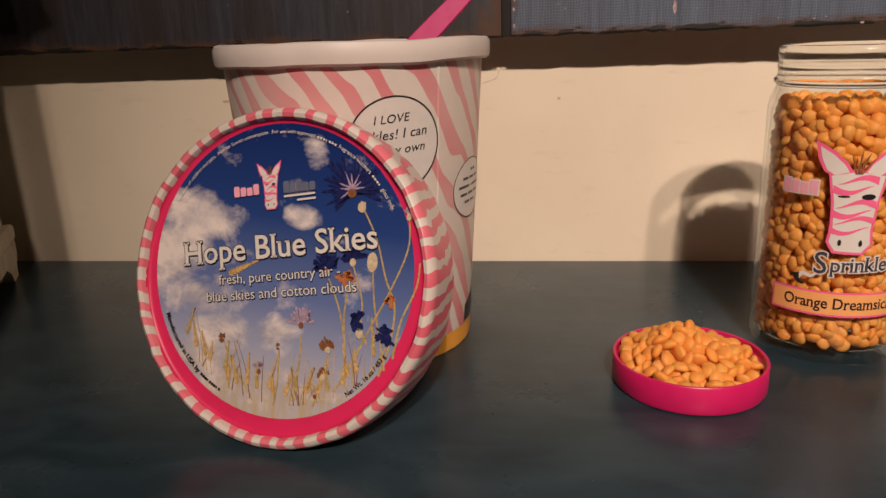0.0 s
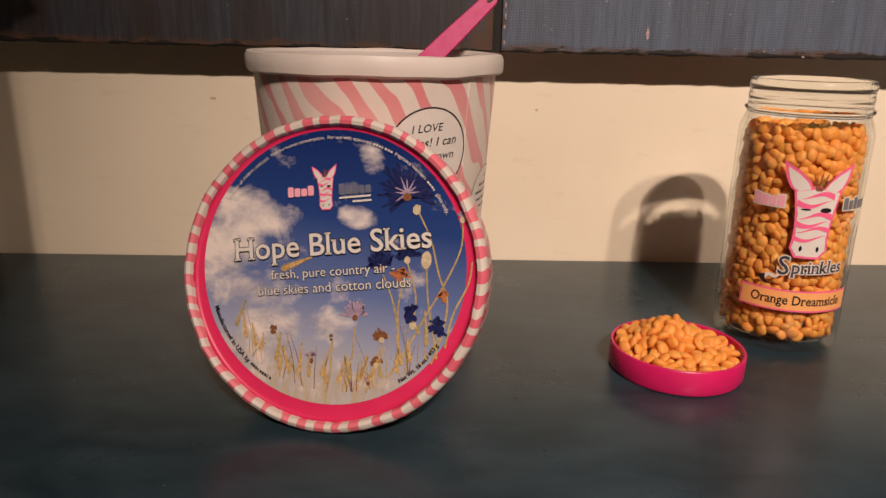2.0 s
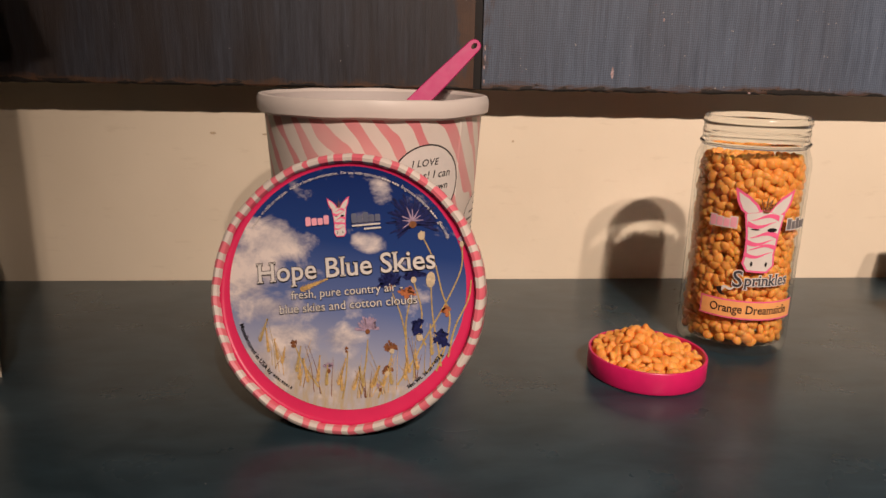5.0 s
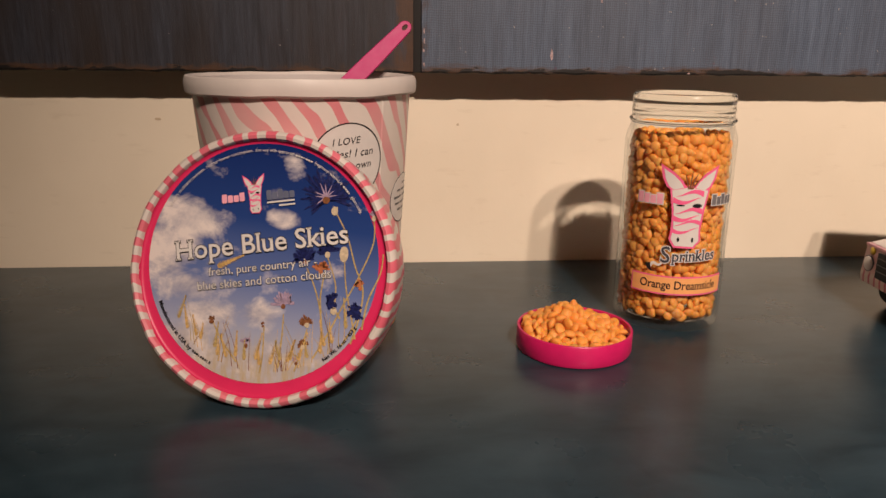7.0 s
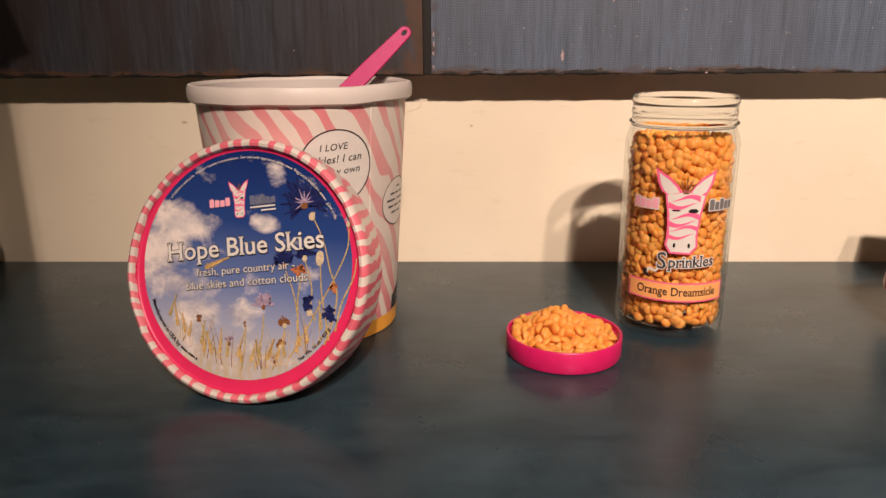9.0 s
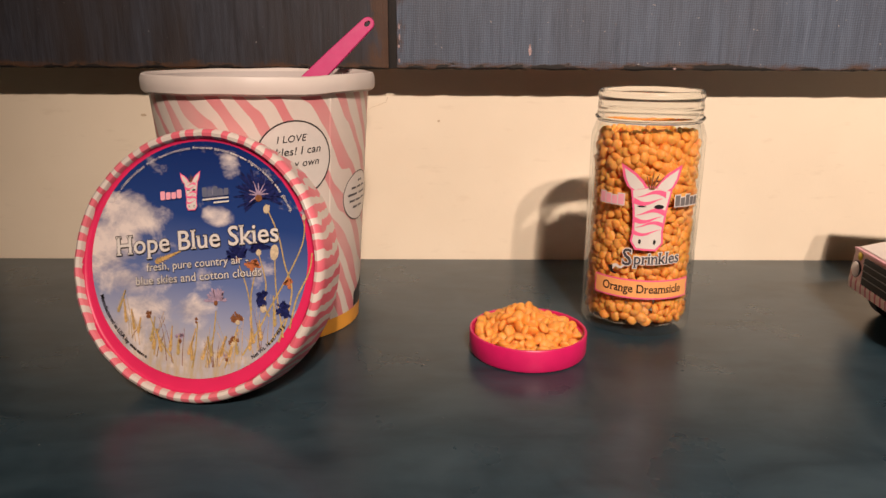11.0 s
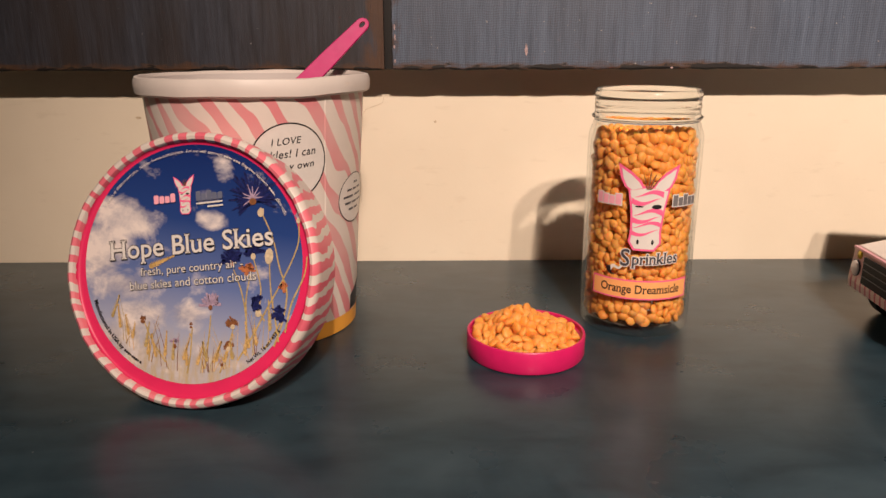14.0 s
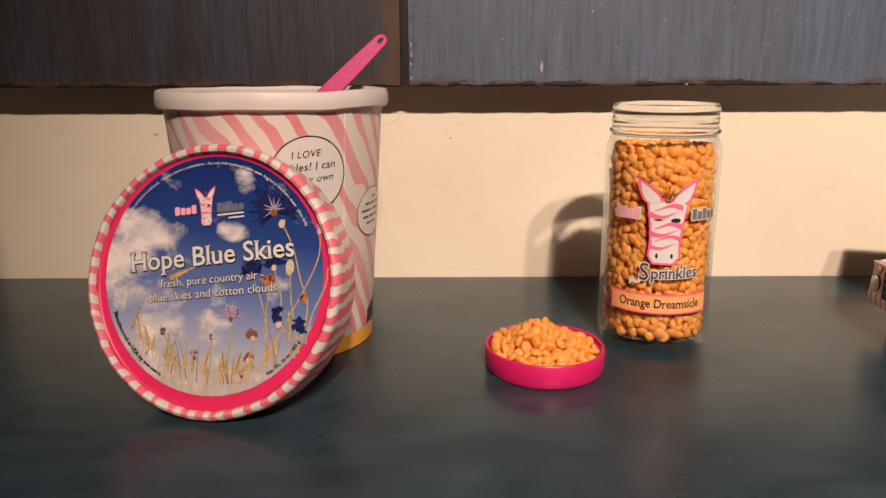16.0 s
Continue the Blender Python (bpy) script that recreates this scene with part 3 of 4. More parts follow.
# ---- lid leaning on the tub ----
LID_C = Vector((-0.0862, 0.2268, 0.0568))
lid_n = Vector((-0.2153, -0.9287, 0.3019)).normalized()
lid_x = Vector((0, 0, 1)).cross(lid_n).normalized()
lid_y = lid_n.cross(lid_x)
lid_m = Matrix.Translation(LID_C) @ Matrix((lid_x, lid_y, lid_n)).transposed().to_4x4()
lid = thing("tub_lid", lid_m, "pink striped paper lid with a sky label, leaning on the tub", "lid")
dent = lambda a, r, z: (0.00035 * noise.noise((math.cos(a) * 6, math.sin(a) * 6, 1)) + 0.0002 * noise.noise((math.cos(a) * 22, math.sin(a) * 22, z * 90)), 0.0003 * noise.noise((math.cos(a) * 9, math.sin(a) * 9, 4)))
part("rim", lathe([(0.0545, -0.0008), (0.0546, 0.0014), (0.0553, 0.0028), (0.0566, 0.0033), (0.0578, 0.0027), (0.0586, 0.0012), (0.0588, -0.0002), (0.0587, -0.003), (0.0586, -0.010), (0.0580, -0.0188), (0.0570, -0.0190), (0.0560, -0.010), (0.0550, -0.002)], 192, dent, True), LID_PAPER, lid, "rolled striped rim and skirt")
part("ring", lathe([(0.0470, -0.00005), (0.0530, -0.00005), (0.0540, 0.0002), (0.0546, 0.0008), (0.0547, 0.0015)], 160, lambda a, r, z: (0, 0.00012 * noise.noise((math.cos(a) * 5, math.sin(a) * 5, 2)))), RING_PINK, lid, "hot pink inner ring")
bm = bmesh.new()
cap_ends(bm, 0.0556, -0.0012)
part("back_disc", bm, INNER_WHITE, lid, smooth=False)
label = part("label", sheet(lambda u, v: (0.0509 * u * math.cos(6.2831853 * v), 0.0509 * u * math.sin(6.2831853 * v), 0.0002), 6, 120), SKY, lid, "glossy printed sky and flower label", m=pose(0, 0.0025, 0))
LAY = 0.00032


def art(a, b):
    """From the picture's own grid (-1 to 1) to the label plane."""
    return (0.0023 + 0.0505 * a - 0.00405 * b, -0.0003 + 0.0041 * a + 0.0477 * b)


rnd = random.Random(11)
stem_lines = [
    ((0.60, 0.45), (0.70, 0.22), (0.76, -0.05), (0.82, -0.25), (0.78, -0.5), (0.70, -0.72)),
    ((0.93, 0.36), (0.92, 0.15), (0.80, -0.12), (0.64, -0.40), (0.52, -0.62), (0.38, -0.84)),
    ((0.67, 0.02), (0.68, -0.25), (0.72, -0.52), (0.74, -0.68)),
    ((0.53, 0.04), (0.59, -0.2), (0.58, -0.4), (0.62, -0.5)),
    ((0.35, -0.05), (0.42, -0.25), (0.46, -0.5), (0.45, -0.80)),
    ((1.0, 0.05), (0.97, -0.12), (0.86, -0.35), (0.80, -0.60)),
    ((0.50, -0.1), (0.46, -0.3), (0.46, -0.45)),
    ((0.14, -0.45), (0.12, -0.65), (0.08, -0.92)),
    ((0.34, -0.58), (0.27, -0.8), (0.22, -0.95)),
    ((-0.48, -0.50), (-0.40, -0.68), (-0.28, -0.86)),
    ((-0.03, -0.55), (-0.05, -0.8), (-0.08, -0.96)),
    ((0.80, -0.44), (0.70, -0.62), (0.62, -0.74)),
]
for i, line in enumerate(stem_lines):
    part("stem", ribbon([art(*p) for p in line], 0.0005, 0.0008, LAY + 0.00001 * i), STEM_INK, label)


def petals(a, b, n, r0, r1, w, spread=(0, 360), seed=1):
    """A tuft of narrow petals as one flat print."""
    g = random.Random(seed)
    x, y = art(a, b)
    pts = []
    for k in range(n):
        step = radians(spread[1] - spread[0]) / n
        th = radians(spread[0]) + step * (k + 0.5 + g.uniform(-0.25, 0.25))
        r = r1 * (0.6 + 0.5 * g.random())
        ww = w * (0.6 + 0.7 * g.random())
        for rr, off in ((r0 + r1 * 0.17, -step * 0.5), (r * 0.85, -ww / r), (r, -ww * 0.3 / r), (r * 0.9, 0), (r, ww * 0.4 / r), (r * 0.8, ww / r)):
            pts.append((x + rr * math.cos(th + off), y + rr * math.sin(th + off)))
    if spread[1] - spread[0] < 350:
        pts.append((x, y - r1 * 0.12))
    return blob(pts, LAY + 0.00012)


def oval(a, b, rx, ry, z=0.0003):
    x, y = art(a, b)
    return blob([(x + rx * math.cos(2 * math.pi * k / 14), y + ry * math.sin(2 * math.pi * k / 14)) for k in range(14)], LAY + z)


for i, (a, b, n, r, w, mat, spread, bud, bm_at) in enumerate((
        (0.53, 0.56, 34, 0.0125, 0.00065, BLUE_INK, (-20, 235), BROWN_INK, (0.0020, 0.0018)),
        (0.60, 0.46, 5, 0.0020, 0.0006, BUD_INK, (0, 360), BUD_INK, (0.0018, 0.0022)),
        (0.34, 0.02, 15, 0.0070, 0.0008, BLUE_INK, (0, 200), RED_INK, (0.0013, 0.0011)),
        (0.53, 0.08, 13, 0.0066, 0.0008, BLUE_INK, (10, 200), BUD_INK, (0.0014, 0.0017)),
        (0.47, -0.07, 12, 0.0050, 0.0008, RED_INK, (0, 180), RED_INK, (0.0013, 0.0011)),
        (0.56, -0.36, 14, 0.0052, 0.0008, BLUE_INK, (60, 250), BLUE_INK, (0.0026, 0.0019)),
        (0.76, -0.44, 14, 0.0054, 0.0008, BLUE_INK, (30, 330), BLUE_INK, (0.0025, 0.0021)),
        (0.14, -0.36, 12, 0.0066, 0.0007, LILAC_INK, (0, 190), BROWN_INK, (0.0012, 0.0013)),
        (0.34, -0.53, 12, 0.0046, 0.0006, BROWN_INK, (0, 220), BUD_INK, (0.0013, 0.0013)),
        (-0.49, -0.48, 8, 0.0022, 0.0006, BROWN_INK, (0, 180), BROWN_INK, (0.0014, 0.0010)),
        (-0.04, -0.53, 6, 0.0012, 0.0005, BROWN_INK, (0, 180), BROWN_INK, (0.0007, 0.0006)),
        (0.93, 0.38, 7, 0.0036, 0.0006, LILAC_INK, (50, 150), BUD_INK, (0.0011, 0.0015)),
        (0.80, -0.22, 8, 0.0036, 0.0006, RED_INK, (40, 200), RED_INK, (0.0010, 0.0012)),
        (0.30, -0.72, 9, 0.0036, 0.0005, BROWN_INK, (0, 220), BUD_INK, (0.0012, 0.0012)),
        (-0.19, -0.70, 8, 0.0036, 0.0006, LILAC_INK, (40, 160), BROWN_INK, (0.0009, 0.0012)),
        (0.24, -0.86, 8, 0.0028, 0.0005, LILAC_INK, (30, 200), BROWN_INK, (0.0009, 0.0009)))):
    f = part("flower", petals(a, b, n, 0.0004, r if i == 0 else r * 0.82, w, spread, 20 + i), mat, label)
    part("flower_base", oval(a, b - 0.02, bm_at[0] * 0.82, bm_at[1] * 0.82), bud, f)
part("flower", petals(0.53, 0.57, 8, 0.0003, 0.0062, 0.00025, (-10, 230), 77), LILAC_INK, label, m=pose(0, 0, 0.00006))
part("bud", oval(0.67, 0.06, 0.0019, 0.0033), BUD_INK, label)
part("bud", oval(0.57, -0.43, 0.0013, 0.0017), BUD_INK, label)


def wheat_ear(a, b, length, lean):
    """A bristly ear of wheat."""
    x, y = art(a, b)
    left, right = [], []
    for k in range(9):
        t = k / 8
        cx, cy = x + lean * length * t, y + length * t
        w = 0.0009 * (1.05 - 0.75 * t)
        left += [(cx - w * 0.5, cy), (cx - w * 1.25, cy + 0.0022)]
        right += [(cx + w * 0.5, cy), (cx + w * 1.25, cy + 0.0022)]
    tip = (x + lean * length * 1.25, y + length * 1.25)
    return blob(left + [tip] + right[::-1], LAY + 0.0002)


for k in range(21):
    a = -0.78 + 1.42 * k / 20 + rnd.uniform(-0.03, 0.03)
    lim = -math.sqrt(max(0.05, 0.90 - a * a))
    base = lim + rnd.uniform(0.0, 0.06)
    lean = rnd.uniform(-0.35, 0.35)
    ln = rnd.uniform(0.005, 0.011)
    part("wheat_ear", wheat_ear(a, base + 0.04, ln, lean), WHEAT_INK if k % 4 else STEM_INK, label)
for k in range(36):
    a = -0.70 + 1.36 * rnd.random()
    lim = -math.sqrt(max(0.05, 0.91 - a * a))
    h, lean = rnd.uniform(0.10, 0.42), rnd.uniform(-0.12, 0.12)
    part("grass_blade", ribbon([art(a, lim), art(a + lean * 0.3, lim + h * 0.5), art(a + lean, lim + h)], 0.00034, 0.00010, LAY + 0.00018), (STEM_INK, WHEAT_INK, BROWN_INK)[k % 3], label)
loose = wheat_ear(0, 0, 0.0105, 0.0)
ox, oy = art(0, 0)
part("wheat_ear", warp(loose, lambda x, y, z: Vector((-0.0193 + (x - ox) * 0.6 + (y - oy) * 0.90, -0.0026 - (x - ox) * 1.3 + (y - oy) * 0.43, z))), WHEAT_INK, label)

TXT = radians(8.4)


def printed(words, x, y, w, mat, z, bold=0.0, outline=0.0, angle=TXT, size=0.01, out_mat=None, serif=False):
    """Lettering on the label from (x, y), w wide, with an optional dark outline behind."""
    made = None
    for b, mt, zz in ([(outline, out_mat or BLACK_INK, z)] if outline else []) + [(bold, mat, z + 0.00008)]:
        bm = (serif_letters if serif else letters)(words, size, b)
        full, x0 = width_of(letters(words, size, bold))
        k = w / full
        warp(bm, lambda px, py, pz, k=k, x0=x0, zz=zz: Vector((x + ((px - x0) * math.cos(angle) - py * math.sin(angle)) * k, y + ((px - x0) * math.sin(angle) + py * math.cos(angle)) * k, zz)))
        made = part("lettering", bm, mt, label)
    return made


ZT = 0.00095
printed("Hope Blue Skies", -0.0376, -0.0009, 0.0762, WHITE_INK, ZT, 0.00012, 0.00034, serif=True)
printed("fresh, pure country air -", -0.0228, -0.0068, 0.0480, WHITE_INK, ZT, 0.0, 0.0003)
printed("blue skies and cotton clouds", -0.0273, -0.0133, 0.0590, WHITE_INK, ZT, 0.0, 0.0003)


def bar(x, y, w, h, mat, z=ZT, angle=TXT, parent=None):
    c, s = math.cos(angle), math.sin(angle)
    pts = []
    r = min(w, h) / 4
    for cx, cy, q in ((w - r, r, -90), (w - r, h - r, 0), (r, h - r, 90), (r, r, 180)):
        for k in range(5):
            th = radians(q + 90 * k / 4)
            px, py = cx + r * math.cos(th), cy + r * math.sin(th)
            pts.append((x + px * c - py * s, y + px * s + py * c))
    return part("print_bar", blob(pts, z), mat, parent or label)


for i, h in enumerate((0.0038, 0.0032, 0.0029, 0.0038)):
    bar(-0.0188 + 0.0026 * i, 0.0243 + 0.0004 * i, 0.0023, h, LIGHT_PINK_INK)
for i, h in enumerate((0.0042, 0.0030, 0.0042, 0.0030, 0.0030)):
    bar(0.0010 + 0.0025 * i, 0.0266 + 0.00037 * i, 0.0022, h, MUTED_INK)
bar(0.0012, 0.0252, 0.0122, 0.0007, WHITE_INK)
bar(0.0065, 0.0243, 0.0072, 0.0007, WHITE_INK)


def emblem(fn, k, parent, z, inks):
    """A plain tapered emblem, white with wavy pink bands and two pointed tips; fn lays the plane onto the surface."""
    def poly(pts, mat, zz, name="emblem_shape"):
        bm = bmesh.new()
        bm.faces.new([bm.verts.new((px * k, py * k, 0)) for px, py in pts])
        bmesh.ops.triangulate(bm, faces=bm.faces[:])
        bmesh.ops.subdivide_edges(bm, edges=bm.edges[:], cuts=2, use_grid_fill=True)
        return part(name, warp(bm, lambda x, y, q: fn(x, y, zz)), mat, parent)

    def outline(g):
        return [(-0.30 - g, 0.30 + g), (-0.24 - g, -0.05), (-0.22 - g, -0.42), (-0.25 - g, -0.60), (-0.17 - g * 0.7, -0.72 - g), (0.15 + g * 0.7, -0.73 - g), (0.25 + g, -0.62), (0.23 + g, -0.42), (0.27 + g, -0.05), (0.34 + g, 0.30 + g), (0.0, 0.36 + g)]
    poly(outline(0.035), inks[1], z)
    for s in (-1, 1):
        poly([(s * 0.28, 0.28), (s * 0.05, 0.34), (s * 0.12, 0.47), (s * 0.28, 0.62), (s * 0.53, 0.76), (s * 0.48, 0.52), (s * 0.40, 0.36)], inks[1], z)
        poly([(s * 0.27, 0.31), (s * 0.10, 0.35), (s * 0.16, 0.45), (s * 0.29, 0.57), (s * 0.47, 0.68), (s * 0.43, 0.51), (s * 0.36, 0.37)], inks[0], z + 0.00006)
    poly(outline(0.0), inks[0], z + 0.00007)
    for i, (y0, s) in enumerate(((0.24, 1), (0.13, -1), (-0.08, 1), (-0.19, -1), (-0.30, 1), (-0.42, -1))):
        wv = 0.050 if i < 4 else 0.040
        pts = []
        for q in range(9):
            t = q / 8
            pts.append((s * (0.265 - 0.48 * t), y0 + 0.05 * math.sin(t * 4.5) * s + wv * (1 - t)))
        for q in range(8, -1, -1):
            t = q / 8
            pts.append((s * (0.265 - 0.48 * t), y0 + 0.05 * math.sin(t * 4.5) * s - wv * (1 - t) - 0.004))
        poly(pts, inks[2], z + 0.00014)
    # small dark marks and tuft strokes of the emblem
    for mx, my, rx, ry in ((-0.13, 0.03, 0.075, 0.014), (0.16, 0.03, 0.085, 0.040), (-0.12, -0.60, 0.022, 0.045), (0.13, -0.60, 0.022, 0.045)):
        poly([(mx + rx * math.cos(2 * math.pi * q / 12), my + ry * math.sin(2 * math.pi * q / 12)) for q in range(12)], BLACK_INK, z + 0.0002)
    for x0, x1, y1 in ((-0.02, -0.10, 0.60), (0.0, 0.03, 0.66), (0.02, 0.13, 0.62), (0.04, 0.22, 0.56)):
        poly([(x0 - 0.012, 0.33), (x0 + 0.012, 0.33), (x0 + 0.7 * (x1 - x0) + 0.01, 0.33 + 0.75 * (y1 - 0.33)), (x1, y1), (x0 + 0.6 * (x1 - x0) - 0.014, 0.33 + 0.7 * (y1 - 0.33))], BROWN_INK, z + 0.00022)


ca, sa = math.cos(TXT), math.sin(TXT)
emblem(lambda x, y, z: Vector((-0.0046 + 0.84 * x * ca - y * sa, 0.0291 + 0.84 * x * sa + y * ca, z)), 0.0110, label, ZT, (WHITE_INK, PINK_INK, PINK_INK))


def arc_text(words, r, a0, a1, mat, bold=0.0):
    """Lettering bent round the label's edge from the angle a0 to a1; upright along the top when a1 is less than a0."""
    bm = letters(words, 0.003, bold)
    full, x0 = width_of(bm)
    sg = 1 if a1 < a0 else -1
    k = abs(radians(a1 - a0)) * r / full

    def place(x, y, z):
        th = radians(a0) - sg * (x - x0) * k / r
        rr = r + sg * y * k
        return Vector((rr * math.cos(th), rr * math.sin(th), ZT))
    return part("lettering", warp(bm, place), mat, label)


def arc_bar(r, h, a0, a1, mat):
    """Small type that cannot be read: a row of short dashes round the label's edge."""
    n = max(3, int(abs(a1 - a0) / 1.3))
    for i in range(n):
        b0 = a0 + (a1 - a0) * (i + 0.12) / n
        b1 = a0 + (a1 - a0) * (i + (0.80 if i % 4 != 3 else 0.45)) / n
        part("print_bar", sheet(lambda u, v: ((r + h * v) * math.cos(radians(b0 + (b1 - b0) * u)), (r + h * v) * math.sin(radians(b0 + (b1 - b0) * u)), ZT), 3, 1), mat, label)


arc_text("of reach of children and pets.  Not for human consumption.  For use with approved", 0.0474, 152, 76, WHITE_INK)
arc_bar(0.0475, 0.0007, 75, 65, WHITE_INK)
arc_text("fragrance warmers", 0.0474, 64, 46, WHITE_INK)
arc_bar(0.0475, 0.0007, 45, 39, WHITE_INK)
arc_text("glass only.", 0.0474, 38, 28, WHITE_INK)
arc_text("Manufactured in USA by", 0.0486, 203, 233, BLACK_INK, 0.00004)
arc_bar(0.0474, 0.0010, 234, 246, BLACK_INK)
arc_text("Net Wt. 16 oz / 453 g", 0.0497, 307, 330, BLACK_INK, 0.00004)

# ---- glass jar ----
JAR = (0.1279, 0.3115)
JAR_R = 0.0292
jar = thing("glass_jar", pose(*JAR, 0), "clear glass jar full of orange wax beads, without its cap", "jar")
outer = [(0.0002, 0.0016), (0.0205, 0.0012), (0.0255, 0.0), (0.0279, 0.0004), (0.0290, 0.0022), (0.0292, 0.006), (JAR_R, 0.012), (JAR_R, 0.102), (0.0287, 0.1052), (0.0275, 0.1082), (0.0267, 0.1105),
         (0.0270, 0.1112), (0.0279, 0.1121), (0.0279, 0.1129), (0.0269, 0.1138), (0.0266, 0.1150), (0.0266, 0.1170), (0.0269, 0.1176), (0.0269, 0.1184), (0.0266, 0.1190), (0.0266, 0.1218),
         (0.0270, 0.1224), (0.0272, 0.1232), (0.0270, 0.1242), (0.0266, 0.1256), (0.0260, 0.1264), (0.0253, 0.1260)]
inner = [(0.0251, 0.1250), (0.0251, 0.1110), (0.0260, 0.1060), (0.0278, 0.100), (0.0278, 0.009), (0.0266, 0.0055), (0.023, 0.0042), (0.0002, 0.0046)]
part("body", merge(lathe(outer[:11], 112), lathe(inner[1:], 112)), GLASS, jar, "clear glass body")
part("neck", lathe(outer[10:] + inner[:2], 112, None, True), NECK_GLASS, jar, "clear threaded glass neck")


def on_jar(x, y, off=0.00015):
    """Lays a plane sticker round the jar; x from the middle of the print, y the height."""
    th = x / JAR_R + radians(-9.2)
    r = JAR_R + off
    return Vector((r * math.sin(th), -r * math.cos(th), y))


emblem(lambda x, y, z: on_jar(x, y + 0.0697, z), 0.0290, jar, 0.00015, (WHITE_INK, PINK_INK, PINK_INK))


def word_blocks(x0, x1, y0, heights, mat, edge):
    """A word of the maker's mark as plain blocks, one a letter, with a pale edge."""
    w = (x1 - x0) / len(heights)
    for i, h in enumerate(heights):
        a, b = x0 + w * i + w * 0.07, x0 + w * (i + 1) - w * 0.07
        part("print_bar", sheet(lambda u, v: on_jar(a - 0.0005 + (b - a + 0.001) * u, y0 - 0.0005 + (h + 0.001) * v, 0.00015), 4, 1), edge, jar)
        part("print_bar", sheet(lambda u, v: on_jar(a + (b - a) * u, y0 + h * v, 0.00024), 4, 1), mat, jar)


word_blocks(-0.0268, -0.0126, 0.0706, (0.0054, 0.0047, 0.0042, 0.0054), LIGHT_PINK_INK, WHITE_INK)
word_blocks(0.0128, 0.0285, 0.0706, (0.0055, 0.0042, 0.0055, 0.0042, 0.0042), BAR_GREY, WHITE_INK)
for bold, mat, off in ((0.0007, WHITE_INK, 0.00015), (0.00012, GREY_INK, 0.00026)):
    full, x0 = width_of(letters("Sprinkles", 0.01, 0.00012))
    first = width_of(letters("S", 0.01, 0.00012))[0]
    k = 0.0272 / full
    for words, size, start, drop in (("S", 1.5, -0.0112, -0.0008), ("prinkles", 1.0, -0.0088 + first * k * 1.12, 0.0)):
        bm = serif_letters(words, 0.01, bold / size)
        x1 = width_of(letters(words, 0.01))[1]
        part("lettering", warp(bm, lambda x, y, z: on_jar(start + (x - x1) * k * size, 0.0404 + drop + 0.04 * (start + x * k) + y * k * 1.12 * size, off)), mat, jar)
band = part("label_band", sheet(lambda u, v: on_jar(-0.0270 + 0.0540 * u, 0.0214 + 0.0104 * v, 0.00012), 40, 2), PINK_INK, jar, "orange name band with pink edges")
part("band_face", sheet(lambda u, v: on_jar(-0.0262 + 0.0524 * u, 0.0222 + 0.0088 * v, 0.00022), 40, 2), BAND_INK, band)
bm = fit_width(serif_letters("Orange Dreamsicle", 0.01, 0.00012), 0.0425)
part("lettering", warp(bm, lambda x, y, z: on_jar(-0.0212 + x, 0.0248 + y * 1.2, 0.00034)), BLACK_INK, band)
curl = ribbon([(-0.0175, 0.0338), (-0.0150, 0.0366), (-0.0120, 0.0358), (-0.0100, 0.0378)], 0.0022, 0.0008, 0)
part("flourish", warp(curl, lambda x, y, z: on_jar(x, y + 0.0018, 0.0002)), WHITE_INK, jar)
curl = ribbon([(-0.0178, 0.0362), (-0.0172, 0.0340), (-0.0158, 0.0326), (-0.0140, 0.0322)], 0.0030, 0.0004, 0)
part("flourish", warp(curl, lambda x, y, z: on_jar(x, y + 0.0018, 0.0003)), BLACK_INK, jar)

# ---- wax beads ----
def bead_mesh(i, fine=3):
    """A wax drop: domed on one side, flatter on the other."""
    bm = bmesh.new()
    bmesh.ops.create_icosphere(bm, subdivisions=fine, radius=1.0)
    for v in bm.verts:
        x, y, z = v.co
        z = z * (0.62 if z > 0 else 0.46)
        k = 1 + 0.06 * noise.noise((x * 1.3 + i * 5, y * 1.3, z * 1.3)) + 0.03 * noise.noise((x * 3.5 + i * 9, y * 3.5, z * 3.5))
        v.co = Vector((x * k, y * k * (1 - 0.03 * i), z * k)) * 0.00335
    me = bpy.data.meshes.new("bead")
    bm.to_mesh(me)
    bm.free()
    for f in me.polygons:
        f.use_smooth = True
    me.materials.append(BEAD)
    return me


bead_kinds = [bead_mesh(i) for i in range(4)]
bead_coarse = [bead_mesh(i, 2) for i in range(4)]


def pack(points, gap, tries, sample, seed):
    """Random places at least gap apart."""
    g = random.Random(seed)
    for _ in range(tries):
        p = sample(g)
        if all((p - q).length_squared > gap * gap for q in points):
            points.append(p)
    return points


def turn(g, flat, out=None):
    """A random turn; flat near 1 lays the bead on its side facing out or up."""
    v = Vector((g.gauss(0, 1), g.gauss(0, 1), g.gauss(0, 1))).normalized()
    up = (out or Vector((0, 0, 1)))
    d = (v * (1 - flat) + up * flat).normalized()
    return d.to_track_quat("Z", "Y").to_matrix().to_4x4() @ Matrix.Rotation(g.random() * 6.283, 4, "Z")


FILL = 0.1040
jar_pts = []


def jar_shell(g):
    a, z = g.uniform(-math.pi, math.pi), g.uniform(0.0072, FILL)
    r = 0.0246 - abs(g.gauss(0, 0.0006))
    if z > 0.1000:
        r -= 0.0012
    return Vector((r * math.sin(a), -r * math.cos(a), z))


